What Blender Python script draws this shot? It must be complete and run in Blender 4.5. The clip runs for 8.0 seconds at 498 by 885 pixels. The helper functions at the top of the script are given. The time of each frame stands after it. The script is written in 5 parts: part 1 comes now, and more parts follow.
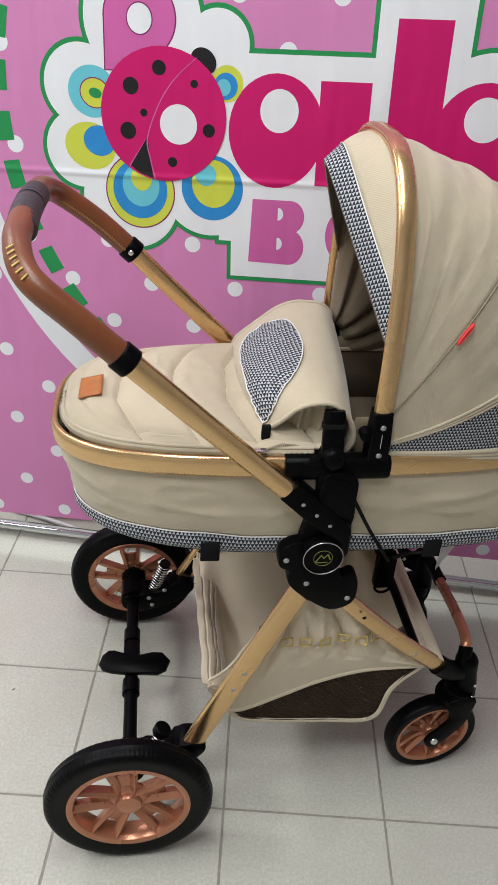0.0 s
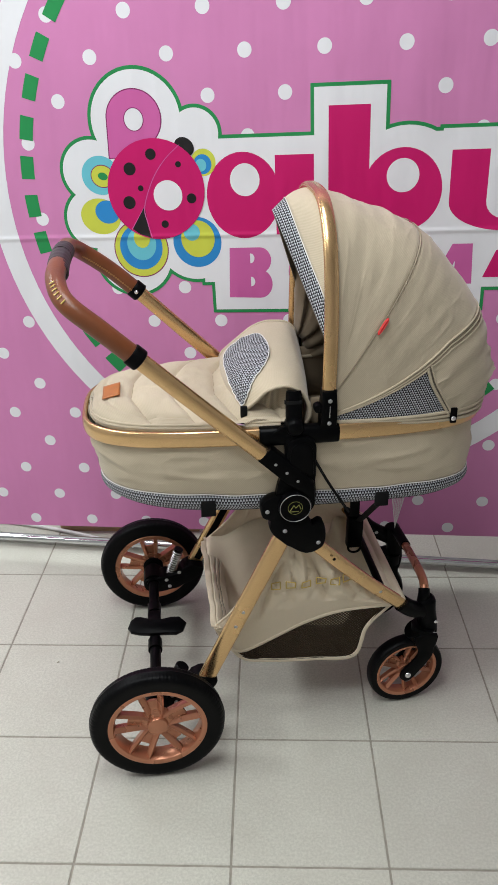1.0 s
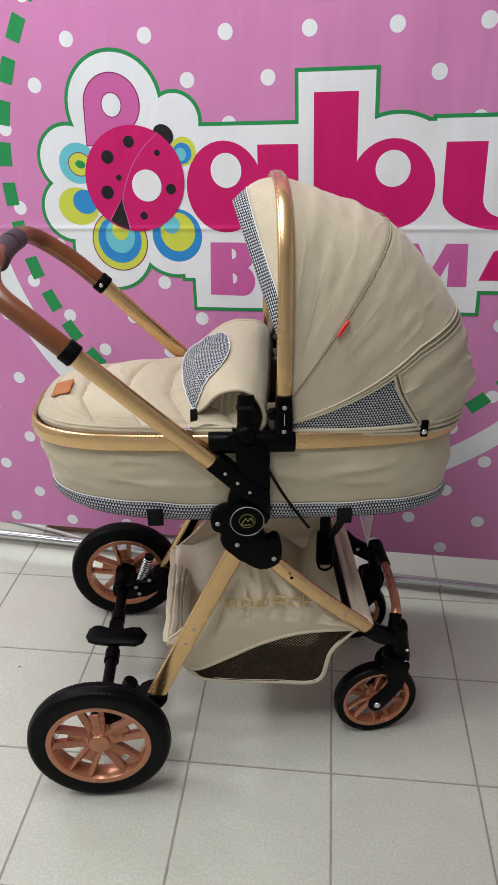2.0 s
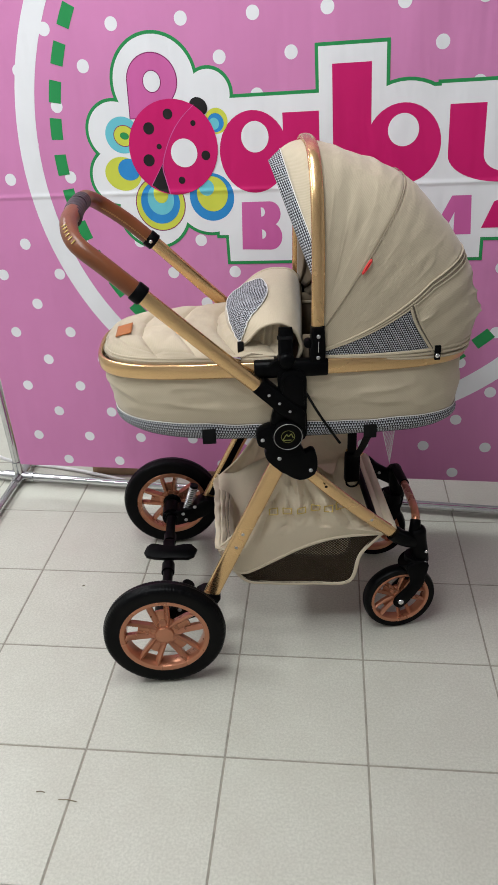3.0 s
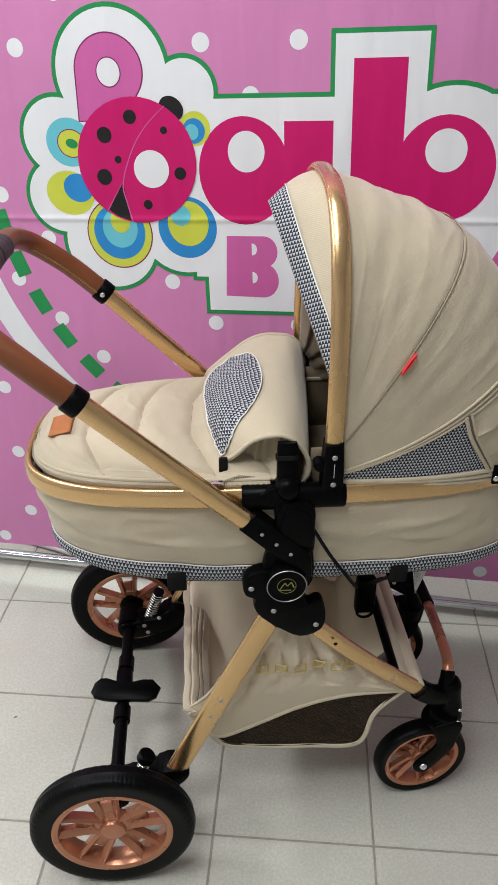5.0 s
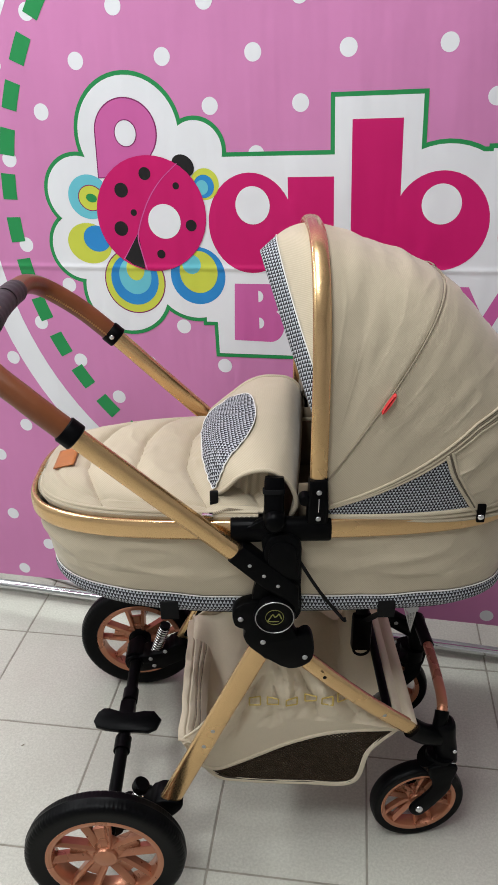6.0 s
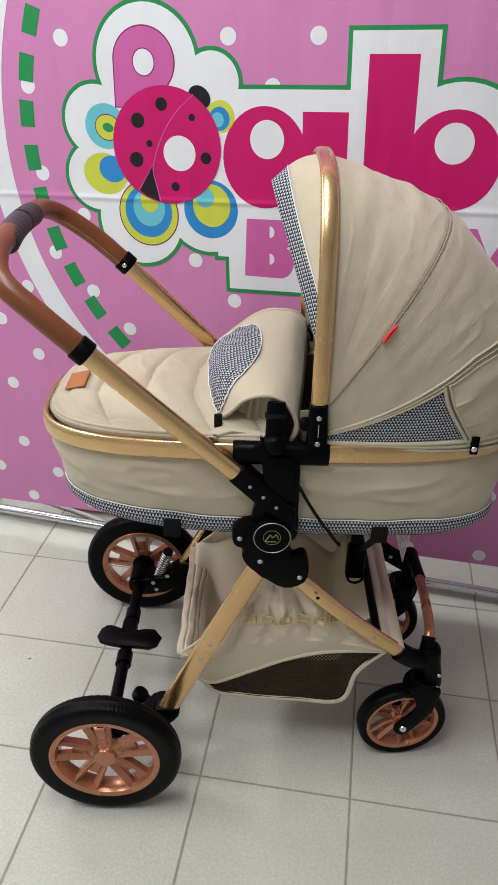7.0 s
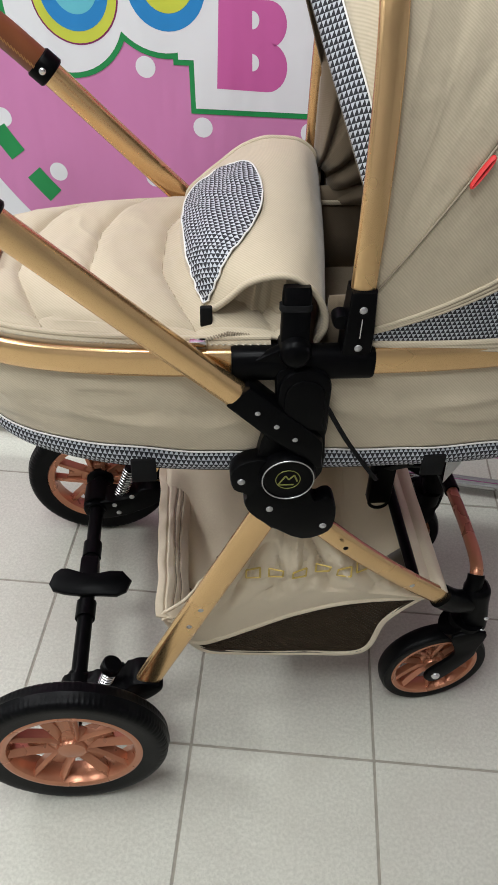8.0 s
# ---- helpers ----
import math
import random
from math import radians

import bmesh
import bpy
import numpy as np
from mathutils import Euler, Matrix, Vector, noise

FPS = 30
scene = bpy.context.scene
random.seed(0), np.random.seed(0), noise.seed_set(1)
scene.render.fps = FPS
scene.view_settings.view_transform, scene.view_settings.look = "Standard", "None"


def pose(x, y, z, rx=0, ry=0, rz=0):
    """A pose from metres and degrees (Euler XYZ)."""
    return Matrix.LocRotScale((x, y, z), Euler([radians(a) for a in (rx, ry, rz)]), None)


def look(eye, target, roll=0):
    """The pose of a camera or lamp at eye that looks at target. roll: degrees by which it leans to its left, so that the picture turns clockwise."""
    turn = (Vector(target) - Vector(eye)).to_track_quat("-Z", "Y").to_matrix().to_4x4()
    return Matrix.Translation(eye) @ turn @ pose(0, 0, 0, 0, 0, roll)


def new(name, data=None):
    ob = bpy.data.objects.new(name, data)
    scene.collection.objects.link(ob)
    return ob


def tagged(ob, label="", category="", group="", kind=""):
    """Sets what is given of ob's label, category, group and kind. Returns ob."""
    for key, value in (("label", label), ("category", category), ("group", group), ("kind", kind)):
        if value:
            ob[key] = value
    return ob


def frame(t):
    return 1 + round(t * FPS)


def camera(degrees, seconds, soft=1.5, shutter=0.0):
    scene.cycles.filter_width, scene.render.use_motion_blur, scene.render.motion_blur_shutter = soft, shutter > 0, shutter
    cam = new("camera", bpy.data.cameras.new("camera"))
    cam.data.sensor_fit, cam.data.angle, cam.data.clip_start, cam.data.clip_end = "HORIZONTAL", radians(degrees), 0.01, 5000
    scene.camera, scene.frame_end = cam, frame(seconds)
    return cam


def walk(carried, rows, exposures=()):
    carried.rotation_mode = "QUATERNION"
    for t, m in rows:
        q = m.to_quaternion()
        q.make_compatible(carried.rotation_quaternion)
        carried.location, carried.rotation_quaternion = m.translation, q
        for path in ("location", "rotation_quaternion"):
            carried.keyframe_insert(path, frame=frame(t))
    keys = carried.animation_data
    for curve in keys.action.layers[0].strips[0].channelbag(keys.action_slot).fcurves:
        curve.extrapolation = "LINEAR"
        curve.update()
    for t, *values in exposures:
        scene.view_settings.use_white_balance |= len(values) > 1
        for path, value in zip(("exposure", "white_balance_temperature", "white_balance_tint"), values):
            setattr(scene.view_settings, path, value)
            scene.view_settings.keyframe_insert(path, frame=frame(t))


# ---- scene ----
cam = camera(36.4, 8.0)
PATH = [
    (0, (-0.001, -0.835, 1.322), (0.0, 0.863, 0.266), 4.0),
    (0.2, (0.041, -0.955, 1.335), (0.003, 0.787, 0.353), 1.4),
    (0.5, (0.042, -1.096, 1.343), (-0.002, 0.683, 0.43), -0.4),
    (0.8, (0.034, -1.209, 1.361), (-0.003, 0.567, 0.442), -0.2),
    (1, (0.064, -1.212, 1.368), (0.019, 0.569, 0.458), -0.5),
    (1.2, (0.118, -1.157, 1.352), (0.042, 0.626, 0.45), -0.5),
    (2.3, (0.245, -1.109, 1.33), (0.051, 0.663, 0.423), -0.2),
    (2.5, (0.243, -1.134, 1.332), (0.047, 0.631, 0.413), -0.7),
    (2.8, (0.213, -1.286, 1.356), (0.019, 0.465, 0.409), -1.6),
    (3, (0.192, -1.372, 1.345), (0.0, 0.374, 0.388), -2.0),
    (3.5, (0.177, -1.359, 1.343), (-0.016, 0.363, 0.344), -1.7),
    (3.8, (0.173, -1.197, 1.337), (-0.033, 0.501, 0.301), -0.5),
    (4, (0.18, -1.084, 1.316), (-0.045, 0.591, 0.246), 0.7),
    (4.2, (0.192, -0.989, 1.317), (-0.006, 0.645, 0.182), 0.7),
    (4.5, (0.166, -0.877, 1.31), (0.083, 0.756, 0.158), 1.8),
    (4.7, (0.123, -0.852, 1.338), (0.04, 0.817, 0.24), 1.1),
    (5.8, (0.181, -0.846, 1.37), (-0.055, 0.916, 0.452), -1.1),
    (6, (0.208, -0.896, 1.367), (-0.031, 0.873, 0.465), -0.5),
    (6.2, (0.226, -0.934, 1.354), (-0.032, 0.828, 0.444), -0.1),
    (6.5, (0.228, -0.968, 1.361), (-0.021, 0.791, 0.442), 0.6),
    (7, (0.225, -0.956, 1.348), (-0.028, 0.754, 0.341), 1.3),
    (7.2, (0.218, -0.94, 1.337), (-0.034, 0.74, 0.282), 1.3),
    (7.5, (0.211, -0.914, 1.321), (-0.035, 0.716, 0.19), 1.3),
    (7.8, (0.164, -0.762, 1.265), (-0.025, 0.777, 0.001), 1.2),
    (8, (0.107, -0.596, 1.2), (0.029, 0.899, -0.127), 2.2),
]
walk(cam, [(t, look(eye, target, roll)) for t, eye, target, roll in PATH], exposures=[(0.0, 0.0), (0.5, -0.04), (3.0, -0.04), (4.5, 0.02), (6.0, -0.03), (7.0, -0.02), (7.5, 0.01), (8.0, 0.07)])

# ---- light ----
world = bpy.data.worlds.new("shop_air")
scene.world = world
world.use_nodes = True
world.node_tree.nodes["Background"].inputs[0].default_value = (0.9, 0.95, 1.0, 1)
world.node_tree.nodes["Background"].inputs[1].default_value = 0.03
CEILING = 2.75
LAMPS = [(-2.05, -0.1), (-0.3, -0.1), (-2.05, -1.05), (-0.3, -1.0), (-2.05, 1.3), (-0.6, 1.3)]
LAMP_WATTS = 19.5
for lx, ly in LAMPS:
    ld = bpy.data.lights.new("ceiling_panel_light", "AREA")
    ld.shape, ld.size, ld.size_y, ld.energy, ld.color = "RECTANGLE", 0.56, 0.56, LAMP_WATTS, (0.95, 0.985, 1.0)
    lo = new("ceiling_panel_light", ld)
    lo.matrix_world = pose(lx, ly, CEILING - 0.03)


# ---- materials ----
def nodes_of(name):
    m = bpy.data.materials.new(name)
    m.use_nodes = True
    nt = m.node_tree
    return m, nt, nt.nodes["Principled BSDF"]


def mnode(nt, kind, **inputs):
    n = nt.nodes.new(kind)
    for key, val in inputs.items():
        n.inputs[key.replace("_", " ")].default_value = val
    return n


def calc(nt, op, a, b=None, c=None):
    n = nt.nodes.new("ShaderNodeMath")
    n.operation = op
    for k, v in enumerate((a, b, c)):
        if v is None:
            continue
        if isinstance(v, (int, float)):
            n.inputs[k].default_value = v
        else:
            nt.links.new(v, n.inputs[k])
    return n.outputs[0]


def blend(nt, fac, a, b):
    n = nt.nodes.new("ShaderNodeMix")
    n.data_type = "RGBA"
    if isinstance(fac, (int, float)):
        n.inputs[0].default_value = fac
    else:
        nt.links.new(fac, n.inputs[0])
    for k, v in ((6, a), (7, b)):
        if isinstance(v, tuple):
            n.inputs[k].default_value = (*v, 1)
        else:
            nt.links.new(v, n.inputs[k])
    return n.outputs[2]


def ramp(nt, val, lo, hi):
    n = nt.nodes.new("ShaderNodeMapRange")
    n.inputs["From Min"].default_value, n.inputs["From Max"].default_value = lo, hi
    nt.links.new(val, n.inputs["Value"])
    return n.outputs[0]


def noise_of(nt, coord, scale, detail=4.0, rough=0.55):
    n = mnode(nt, "ShaderNodeTexNoise", Scale=scale, Detail=detail, Roughness=rough)
    nt.links.new(coord, n.inputs["Vector"])
    return n.outputs[0]


def bump(nt, bsdf, height, strength, distance=0.001):
    n = mnode(nt, "ShaderNodeBump", Strength=strength, Distance=distance)
    nt.links.new(height, n.inputs["Height"])
    nt.links.new(n.outputs[0], bsdf.inputs["Normal"])


def surface(name, col, rough=0.5, metal=0.0, vary=0.08, scale=12.0, grain=400.0, relief=0.15, spec=0.5):
    """A plain surface with broad patches, fine grain and slight gloss changes."""
    m, nt, b = nodes_of(name)
    co = nt.nodes.new("ShaderNodeTexCoord").outputs["Object"]
    big, small = noise_of(nt, co, scale), noise_of(nt, co, grain, 2.0)
    dark = tuple(max(0.0, v * (1 - vary)) for v in col)
    light = tuple(min(1.0, v * (1 + vary)) for v in col)
    nt.links.new(blend(nt, ramp(nt, big, 0.3, 0.7), dark, light), b.inputs["Base Color"])
    nt.links.new(calc(nt, "MULTIPLY_ADD", big, 0.2, rough - 0.1), b.inputs["Roughness"])
    b.inputs["Metallic"].default_value = metal
    b.inputs["Specular IOR Level"].default_value = spec
    if relief:
        bump(nt, b, small, relief, 0.0006)
    return m


def twill(name, col, pitch=0.0022, rough=0.8, sheen=0.25, through_light=0.0, rib=0.24):
    """Woven cloth: fine diagonal ribs, faint slubs and soft patches."""
    m, nt, b = nodes_of(name)
    tc = nt.nodes.new("ShaderNodeTexCoord")
    co = tc.outputs["Object"]
    sep = nt.nodes.new("ShaderNodeSeparateXYZ")
    nt.links.new(co, sep.inputs[0])
    diag = calc(nt, "ADD", calc(nt, "ADD", sep.outputs[0], sep.outputs[2]), calc(nt, "MULTIPLY", sep.outputs[1], 0.8))
    wave = calc(nt, "MULTIPLY_ADD", calc(nt, "SINE", calc(nt, "MULTIPLY", diag, 2 * math.pi / pitch)), 0.5, 0.5)
    big, slub = noise_of(nt, co, 9.0), noise_of(nt, co, 260.0, 2.0)
    tone = blend(nt, ramp(nt, big, 0.25, 0.75), tuple(v * 0.94 for v in col), tuple(min(1, v * 1.05) for v in col))
    tone = blend(nt, calc(nt, "MULTIPLY", wave, rib), tone, tuple(v * 0.6 for v in col))
    tone = blend(nt, calc(nt, "MULTIPLY", ramp(nt, slub, 0.45, 0.75), 0.12), tone, tuple(v * 0.7 for v in col))
    nt.links.new(tone, b.inputs["Base Color"])
    b.inputs["Roughness"].default_value = rough
    b.inputs["Sheen Weight"].default_value = sheen
    b.inputs["Specular IOR Level"].default_value = 0.25
    fall = mnode(nt, "ShaderNodeMapping", Scale=(1.0, 1.0, 0.45), Rotation=(0, 0.6, 0))
    nt.links.new(co, fall.inputs["Vector"])
    soft = calc(nt, "ADD", noise_of(nt, co, 28.0, 3.0), calc(nt, "MULTIPLY", noise_of(nt, fall.outputs[0], 11.0, 2.0), 2.2))
    bump(nt, b, calc(nt, "ADD", calc(nt, "MULTIPLY", wave, 0.25), calc(nt, "MULTIPLY", soft, 5.5)), 0.40, 0.001)
    if through_light:
        thin = mnode(nt, "ShaderNodeBsdfTranslucent", Color=(*col, 1))
        mix = mnode(nt, "ShaderNodeMixShader", Fac=through_light)
        nt.links.new(b.outputs[0], mix.inputs[1])
        nt.links.new(thin.outputs[0], mix.inputs[2])
        nt.links.new(mix.outputs[0], nt.nodes["Material Output"].inputs["Surface"])
    return m


def triangle_cloth(name, period=0.0058, light=(0.47, 0.49, 0.53), dark=(0.010, 0.011, 0.015)):
    """Woven mesh of small dark triangles on white, rows set half a step apart. Reads the UV map in metres."""
    m, nt, b = nodes_of(name)
    uv = nt.nodes.new("ShaderNodeTexCoord").outputs["UV"]
    sep = nt.nodes.new("ShaderNodeSeparateXYZ")
    nt.links.new(uv, sep.inputs[0])
    v = calc(nt, "MULTIPLY", sep.outputs[1], 1 / (period * 0.9))
    row = calc(nt, "FLOOR", v)
    u = calc(nt, "MULTIPLY_ADD", row, 0.5, calc(nt, "MULTIPLY", sep.outputs[0], 1 / period))
    fu, fv = calc(nt, "FRACT", u), calc(nt, "FRACT", v)
    peak = calc(nt, "SUBTRACT", 1.0, calc(nt, "MULTIPLY", calc(nt, "ABSOLUTE", calc(nt, "SUBTRACT", fu, 0.5)), 2.1))
    inside = calc(nt, "GREATER_THAN", peak, calc(nt, "MULTIPLY_ADD", fv, 0.98, -0.12))
    nt.links.new(blend(nt, inside, light, dark), b.inputs["Base Color"])
    b.inputs["Roughness"].default_value = 0.75
    thread = calc(nt, "SINE", calc(nt, "MULTIPLY", sep.outputs[1], 2 * math.pi / 0.0012))
    bump(nt, b, calc(nt, "ADD", calc(nt, "MULTIPLY", thread, 0.2), inside), 0.3, 0.0006)
    return m


def net_cloth(name):
    """Dark open net: fine diamond holes seen as lighter specks."""
    m, nt, b = nodes_of(name)
    co = nt.nodes.new("ShaderNodeTexCoord").outputs["Object"]
    sep = nt.nodes.new("ShaderNodeSeparateXYZ")
    nt.links.new(co, sep.inputs[0])
    a = calc(nt, "COSINE", calc(nt, "MULTIPLY", sep.outputs[0], 2 * math.pi / 0.0075))
    c = calc(nt, "COSINE", calc(nt, "MULTIPLY", sep.outputs[2], 2 * math.pi / 0.0075))
    hole = calc(nt, "MINIMUM", calc(nt, "MAXIMUM", calc(nt, "MULTIPLY_ADD", calc(nt, "MULTIPLY", a, c), 0.75, 0.05), 0.0), 0.8)
    nt.links.new(blend(nt, noise_of(nt, co, 30.0), (0.030, 0.020, 0.012), (0.050, 0.034, 0.021)), b.inputs["Base Color"])
    b.inputs["Specular IOR Level"].default_value = 0.12
    b.inputs["Roughness"].default_value = 0.8
    clear = nt.nodes.new("ShaderNodeBsdfTransparent")
    mix = nt.nodes.new("ShaderNodeMixShader")
    nt.links.new(hole, mix.inputs[0])
    nt.links.new(b.outputs[0], mix.inputs[1])
    nt.links.new(clear.outputs[0], mix.inputs[2])
    nt.links.new(mix.outputs[0], nt.nodes["Material Output"].inputs["Surface"])
    return m


def vinyl(name, col):
    """Printed banner cloth: satin, with soft creases, a fold across the print and long hanging waves."""
    m, nt, b = nodes_of(name)
    co = nt.nodes.new("ShaderNodeTexCoord").outputs["Object"]
    sep = nt.nodes.new("ShaderNodeSeparateXYZ")
    nt.links.new(co, sep.inputs[0])
    big = noise_of(nt, co, 3.0)
    nt.links.new(blend(nt, ramp(nt, big, 0.3, 0.7), tuple(v * 0.96 for v in col), tuple(min(1, v * 1.03) for v in col)), b.inputs["Base Color"])
    b.inputs["Roughness"].default_value = 0.5
    b.inputs["Specular IOR Level"].default_value = 0.3
    stretch = mnode(nt, "ShaderNodeMapping", Scale=(5.0, 1.0, 1.1))
    nt.links.new(co, stretch.inputs["Vector"])
    hang = noise_of(nt, stretch.outputs[0], 1.6, 3.0, 0.5)
    crumple = noise_of(nt, co, 14.0, 3.0, 0.5)
    fold = calc(nt, "MULTIPLY", calc(nt, "ADD", sep.outputs[2], 0.014), 1 / 0.006)
    fold = calc(nt, "EXPONENT", calc(nt, "MULTIPLY", calc(nt, "MULTIPLY", fold, fold), -1.0))
    height = calc(nt, "ADD", calc(nt, "MULTIPLY", hang, 9.0), calc(nt, "MULTIPLY", crumple, 0.9))
    bump(nt, b, calc(nt, "ADD", height, calc(nt, "MULTIPLY", fold, 1.6)), 0.6, 0.0022)
    return m


def tile_glaze():
    """Matt greige porcelain with fine salt-and-pepper speckle, each tile a little different."""
    m, nt, b = nodes_of("porcelain_tile")
    co = nt.nodes.new("ShaderNodeNewGeometry").outputs["Position"]
    rnd = nt.nodes.new("ShaderNodeObjectInfo").outputs["Random"]
    speck, fine, cloud, scuff = noise_of(nt, co, 190.0, 2.0), noise_of(nt, co, 520.0, 1.0), noise_of(nt, co, 8.0, 6.0, 0.65), noise_of(nt, co, 1.3, 6.0)
    tone = blend(nt, ramp(nt, speck, 0.35, 0.65), (0.488, 0.484, 0.422), (0.586, 0.581, 0.510))
    tone = blend(nt, calc(nt, "MULTIPLY", ramp(nt, fine, 0.55, 0.72), 0.45), tone, (0.36, 0.345, 0.31))
    tone = blend(nt, calc(nt, "MULTIPLY", ramp(nt, cloud, 0.38, 0.72), 0.34), tone, (0.43, 0.405, 0.345))
    tone = blend(nt, calc(nt, "MULTIPLY", rnd, 0.10), tone, (0.42, 0.41, 0.38))
    nt.links.new(tone, b.inputs["Base Color"])
    nt.links.new(calc(nt, "MULTIPLY_ADD", scuff, 0.24, 0.19), b.inputs["Roughness"])
    b.inputs["Specular IOR Level"].default_value = 0.36
    bump(nt, b, calc(nt, "ADD", speck, calc(nt, "MULTIPLY", cloud, 2.0)), 0.12, 0.0006)
    return m


M_CLOTH = twill("beige_twill", (0.556, 0.474, 0.346), pitch=0.0038, rib=0.32)
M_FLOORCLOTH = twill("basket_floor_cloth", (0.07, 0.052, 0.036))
M_LINING = twill("lining_twill", (0.20, 0.152, 0.100))
M_BASKET = twill("basket_cloth", (0.88, 0.772, 0.595), pitch=0.0016, through_light=0.24)
M_TRI = triangle_cloth("triangle_mesh")
M_NET = net_cloth("dark_net")
M_PIPING = surface("white_piping", (0.72, 0.71, 0.68), 0.5, relief=0.05)
# quilting thread, darkened to paint in the shadow along the seams
M_SEAM_SHADED = surface("shaded_thread", (0.36, 0.30, 0.21), 0.9)
M_THREAD_PALE = surface("pale_zip", (0.55, 0.50, 0.40), 0.7, 0.0, 0.1, 60.0, 700.0, 0.5)
M_ZIP = surface("brown_zip_tape", (0.13, 0.105, 0.075), 0.7, 0.0, 0.15, 60.0, 700.0, 0.5)
M_RIVET = surface("dull_steel", (0.50, 0.50, 0.51), 0.38, 1.0, 0.05, 20.0, 600.0, 0.03)
M_SEAM = surface("seam_thread", (0.30, 0.25, 0.18), 0.9)
M_GOLD = surface("champagne_gold_anodised", (0.73, 0.485, 0.245), 0.26, 0.95, 0.05, 6.0, 900.0, 0.05)
M_ROSE = surface("rose_gold_paint", (0.47, 0.198, 0.112), 0.28, 0.52, 0.06, 10.0, 500.0, 0.06)
M_BLACK = surface("black_nylon", (0.0018, 0.0018, 0.0022), 0.34, 0.0, 0.2, 20.0, 700.0, 0.12, 0.06)
M_RUBBER = surface("tyre_rubber", (0.0020, 0.0020, 0.0025), 0.38, 0.0, 0.25, 25.0, 500.0, 0.15, 0.09)
M_WEB = surface("black_webbing", (0.0045, 0.0045, 0.005), 0.85, 0.0, 0.2, 30.0, 900.0, 0.4, 0.2)
M_LEATHER = surface("tan_leather", (0.172, 0.050, 0.015), 0.36, 0.0, 0.14, 18.0, 320.0, 0.35)
M_FOAM = surface("grey_foam_grip", (0.034, 0.028, 0.032), 0.55, 0.0, 0.2, 25.0, 500.0, 0.3)
M_STEEL = surface("bright_steel", (0.75, 0.75, 0.76), 0.22, 1.0, 0.05, 20.0, 600.0, 0.03)
M_CHROME = surface("chrome_tube", (0.60, 0.61, 0.62), 0.09, 1.0, 0.03, 8.0, 300.0, 0.02)
M_PATCH = surface("orange_leather", (0.42, 0.14, 0.035), 0.55, 0.0, 0.1, 40.0, 400.0, 0.3)
M_RED = surface("red_label", (0.62, 0.03, 0.03), 0.6, relief=0.05)
M_THREAD = surface("gold_thread", (0.55, 0.40, 0.10), 0.45, 0.2, 0.1, 60.0, 700.0, 0.3)
M_STITCH = surface("tan_stitching", (0.40, 0.20, 0.07), 0.7, 0.0, 0.1, 60.0, 700.0, 0.3)
M_EMBLEM = surface("emblem_gold", (0.25, 0.26, 0.07), 0.35, 0.5, relief=0.03)
M_TILE = tile_glaze()
M_GROUT = surface("grout", (0.29, 0.268, 0.225), 0.9, 0.0, 0.2, 30.0, 300.0, 0.4)
M_WALL = surface("wall_paint", (0.54, 0.54, 0.54), 0.8, 0.0, 0.03, 3.0, 200.0, 0.15)
M_CEIL = surface("ceiling_paint", (0.72, 0.72, 0.72), 0.85, 0.0, 0.03, 3.0, 200.0, 0.1)
M_BOX = surface("cardboard", (0.36, 0.25, 0.14), 0.85, 0.0, 0.1, 20.0, 250.0, 0.3)
M_CABLE = surface("white_cable", (0.75, 0.75, 0.74), 0.5, relief=0.03)
PINK, WHITE, MAGENTA = vinyl("print_pink", (0.61, 0.222, 0.45)), vinyl("print_white", (0.775, 0.78, 0.81)), vinyl("print_magenta", (0.56, 0.006, 0.135))
MAUVE, GREEN, TEAL = vinyl("print_mauve", (0.58, 0.12, 0.36)), vinyl("print_green", (0.018, 0.26, 0.075)), vinyl("print_teal", (0.14, 0.52, 0.62))
BLUE, LIME, DARK = vinyl("print_blue", (0.025, 0.24, 0.58)), vinyl("print_lime", (0.58, 0.62, 0.07)), vinyl("print_black", (0.012, 0.011, 0.012))
PLUM = vinyl("print_plum", (0.22, 0.02, 0.12))


# ---- mesh helpers ----
def part(name, bm, material, parent=None, label="", smooth=True):
    """Links a bmesh as one mesh object under a thing or a part."""
    bmesh.ops.recalc_face_normals(bm, faces=bm.faces)
    me = bpy.data.meshes.new(name)
    bm.to_mesh(me)
    bm.free()
    if smooth:
        me.shade_smooth()
        me.set_sharp_from_angle(angle=radians(38))
    me.materials.append(material)
    ob = new(name, me)
    if parent is not None:
        ob.parent = parent
    if label:
        tagged(ob, label)
    return ob


def empty(name, m, label, category, group="", kind=""):
    ob = new(name)
    ob.empty_display_size = 0.05
    ob.matrix_world = m
    return tagged(ob, label, category, group, kind)


def box(a, b, bevel=0.0, seg=2):
    bm = bmesh.new()
    bmesh.ops.create_cube(bm, size=1)
    for v in bm.verts:
        v.co = [a[k] + (v.co[k] + 0.5) * (b[k] - a[k]) for k in range(3)]
    if bevel:
        bmesh.ops.bevel(bm, geom=bm.edges[:], offset=bevel, segments=seg, profile=0.5, affect="EDGES")
    return bm


def spline(pts, n=8):
    """Catmull-Rom through the points, n steps a span."""
    p = [Vector(q) for q in pts]
    p = [p[0] * 2 - p[1], *p, p[-1] * 2 - p[-2]]
    out = []
    for k in range(1, len(p) - 2):
        for j in range(n):
            t = j / n
            a, b, c, d = p[k - 1], p[k], p[k + 1], p[k + 2]
            out.append(0.5 * (2 * b + (c - a) * t + (2 * a - 5 * b + 4 * c - d) * t * t + (3 * b - a - 3 * c + d) * t ** 3))
    return out + [p[-2]]


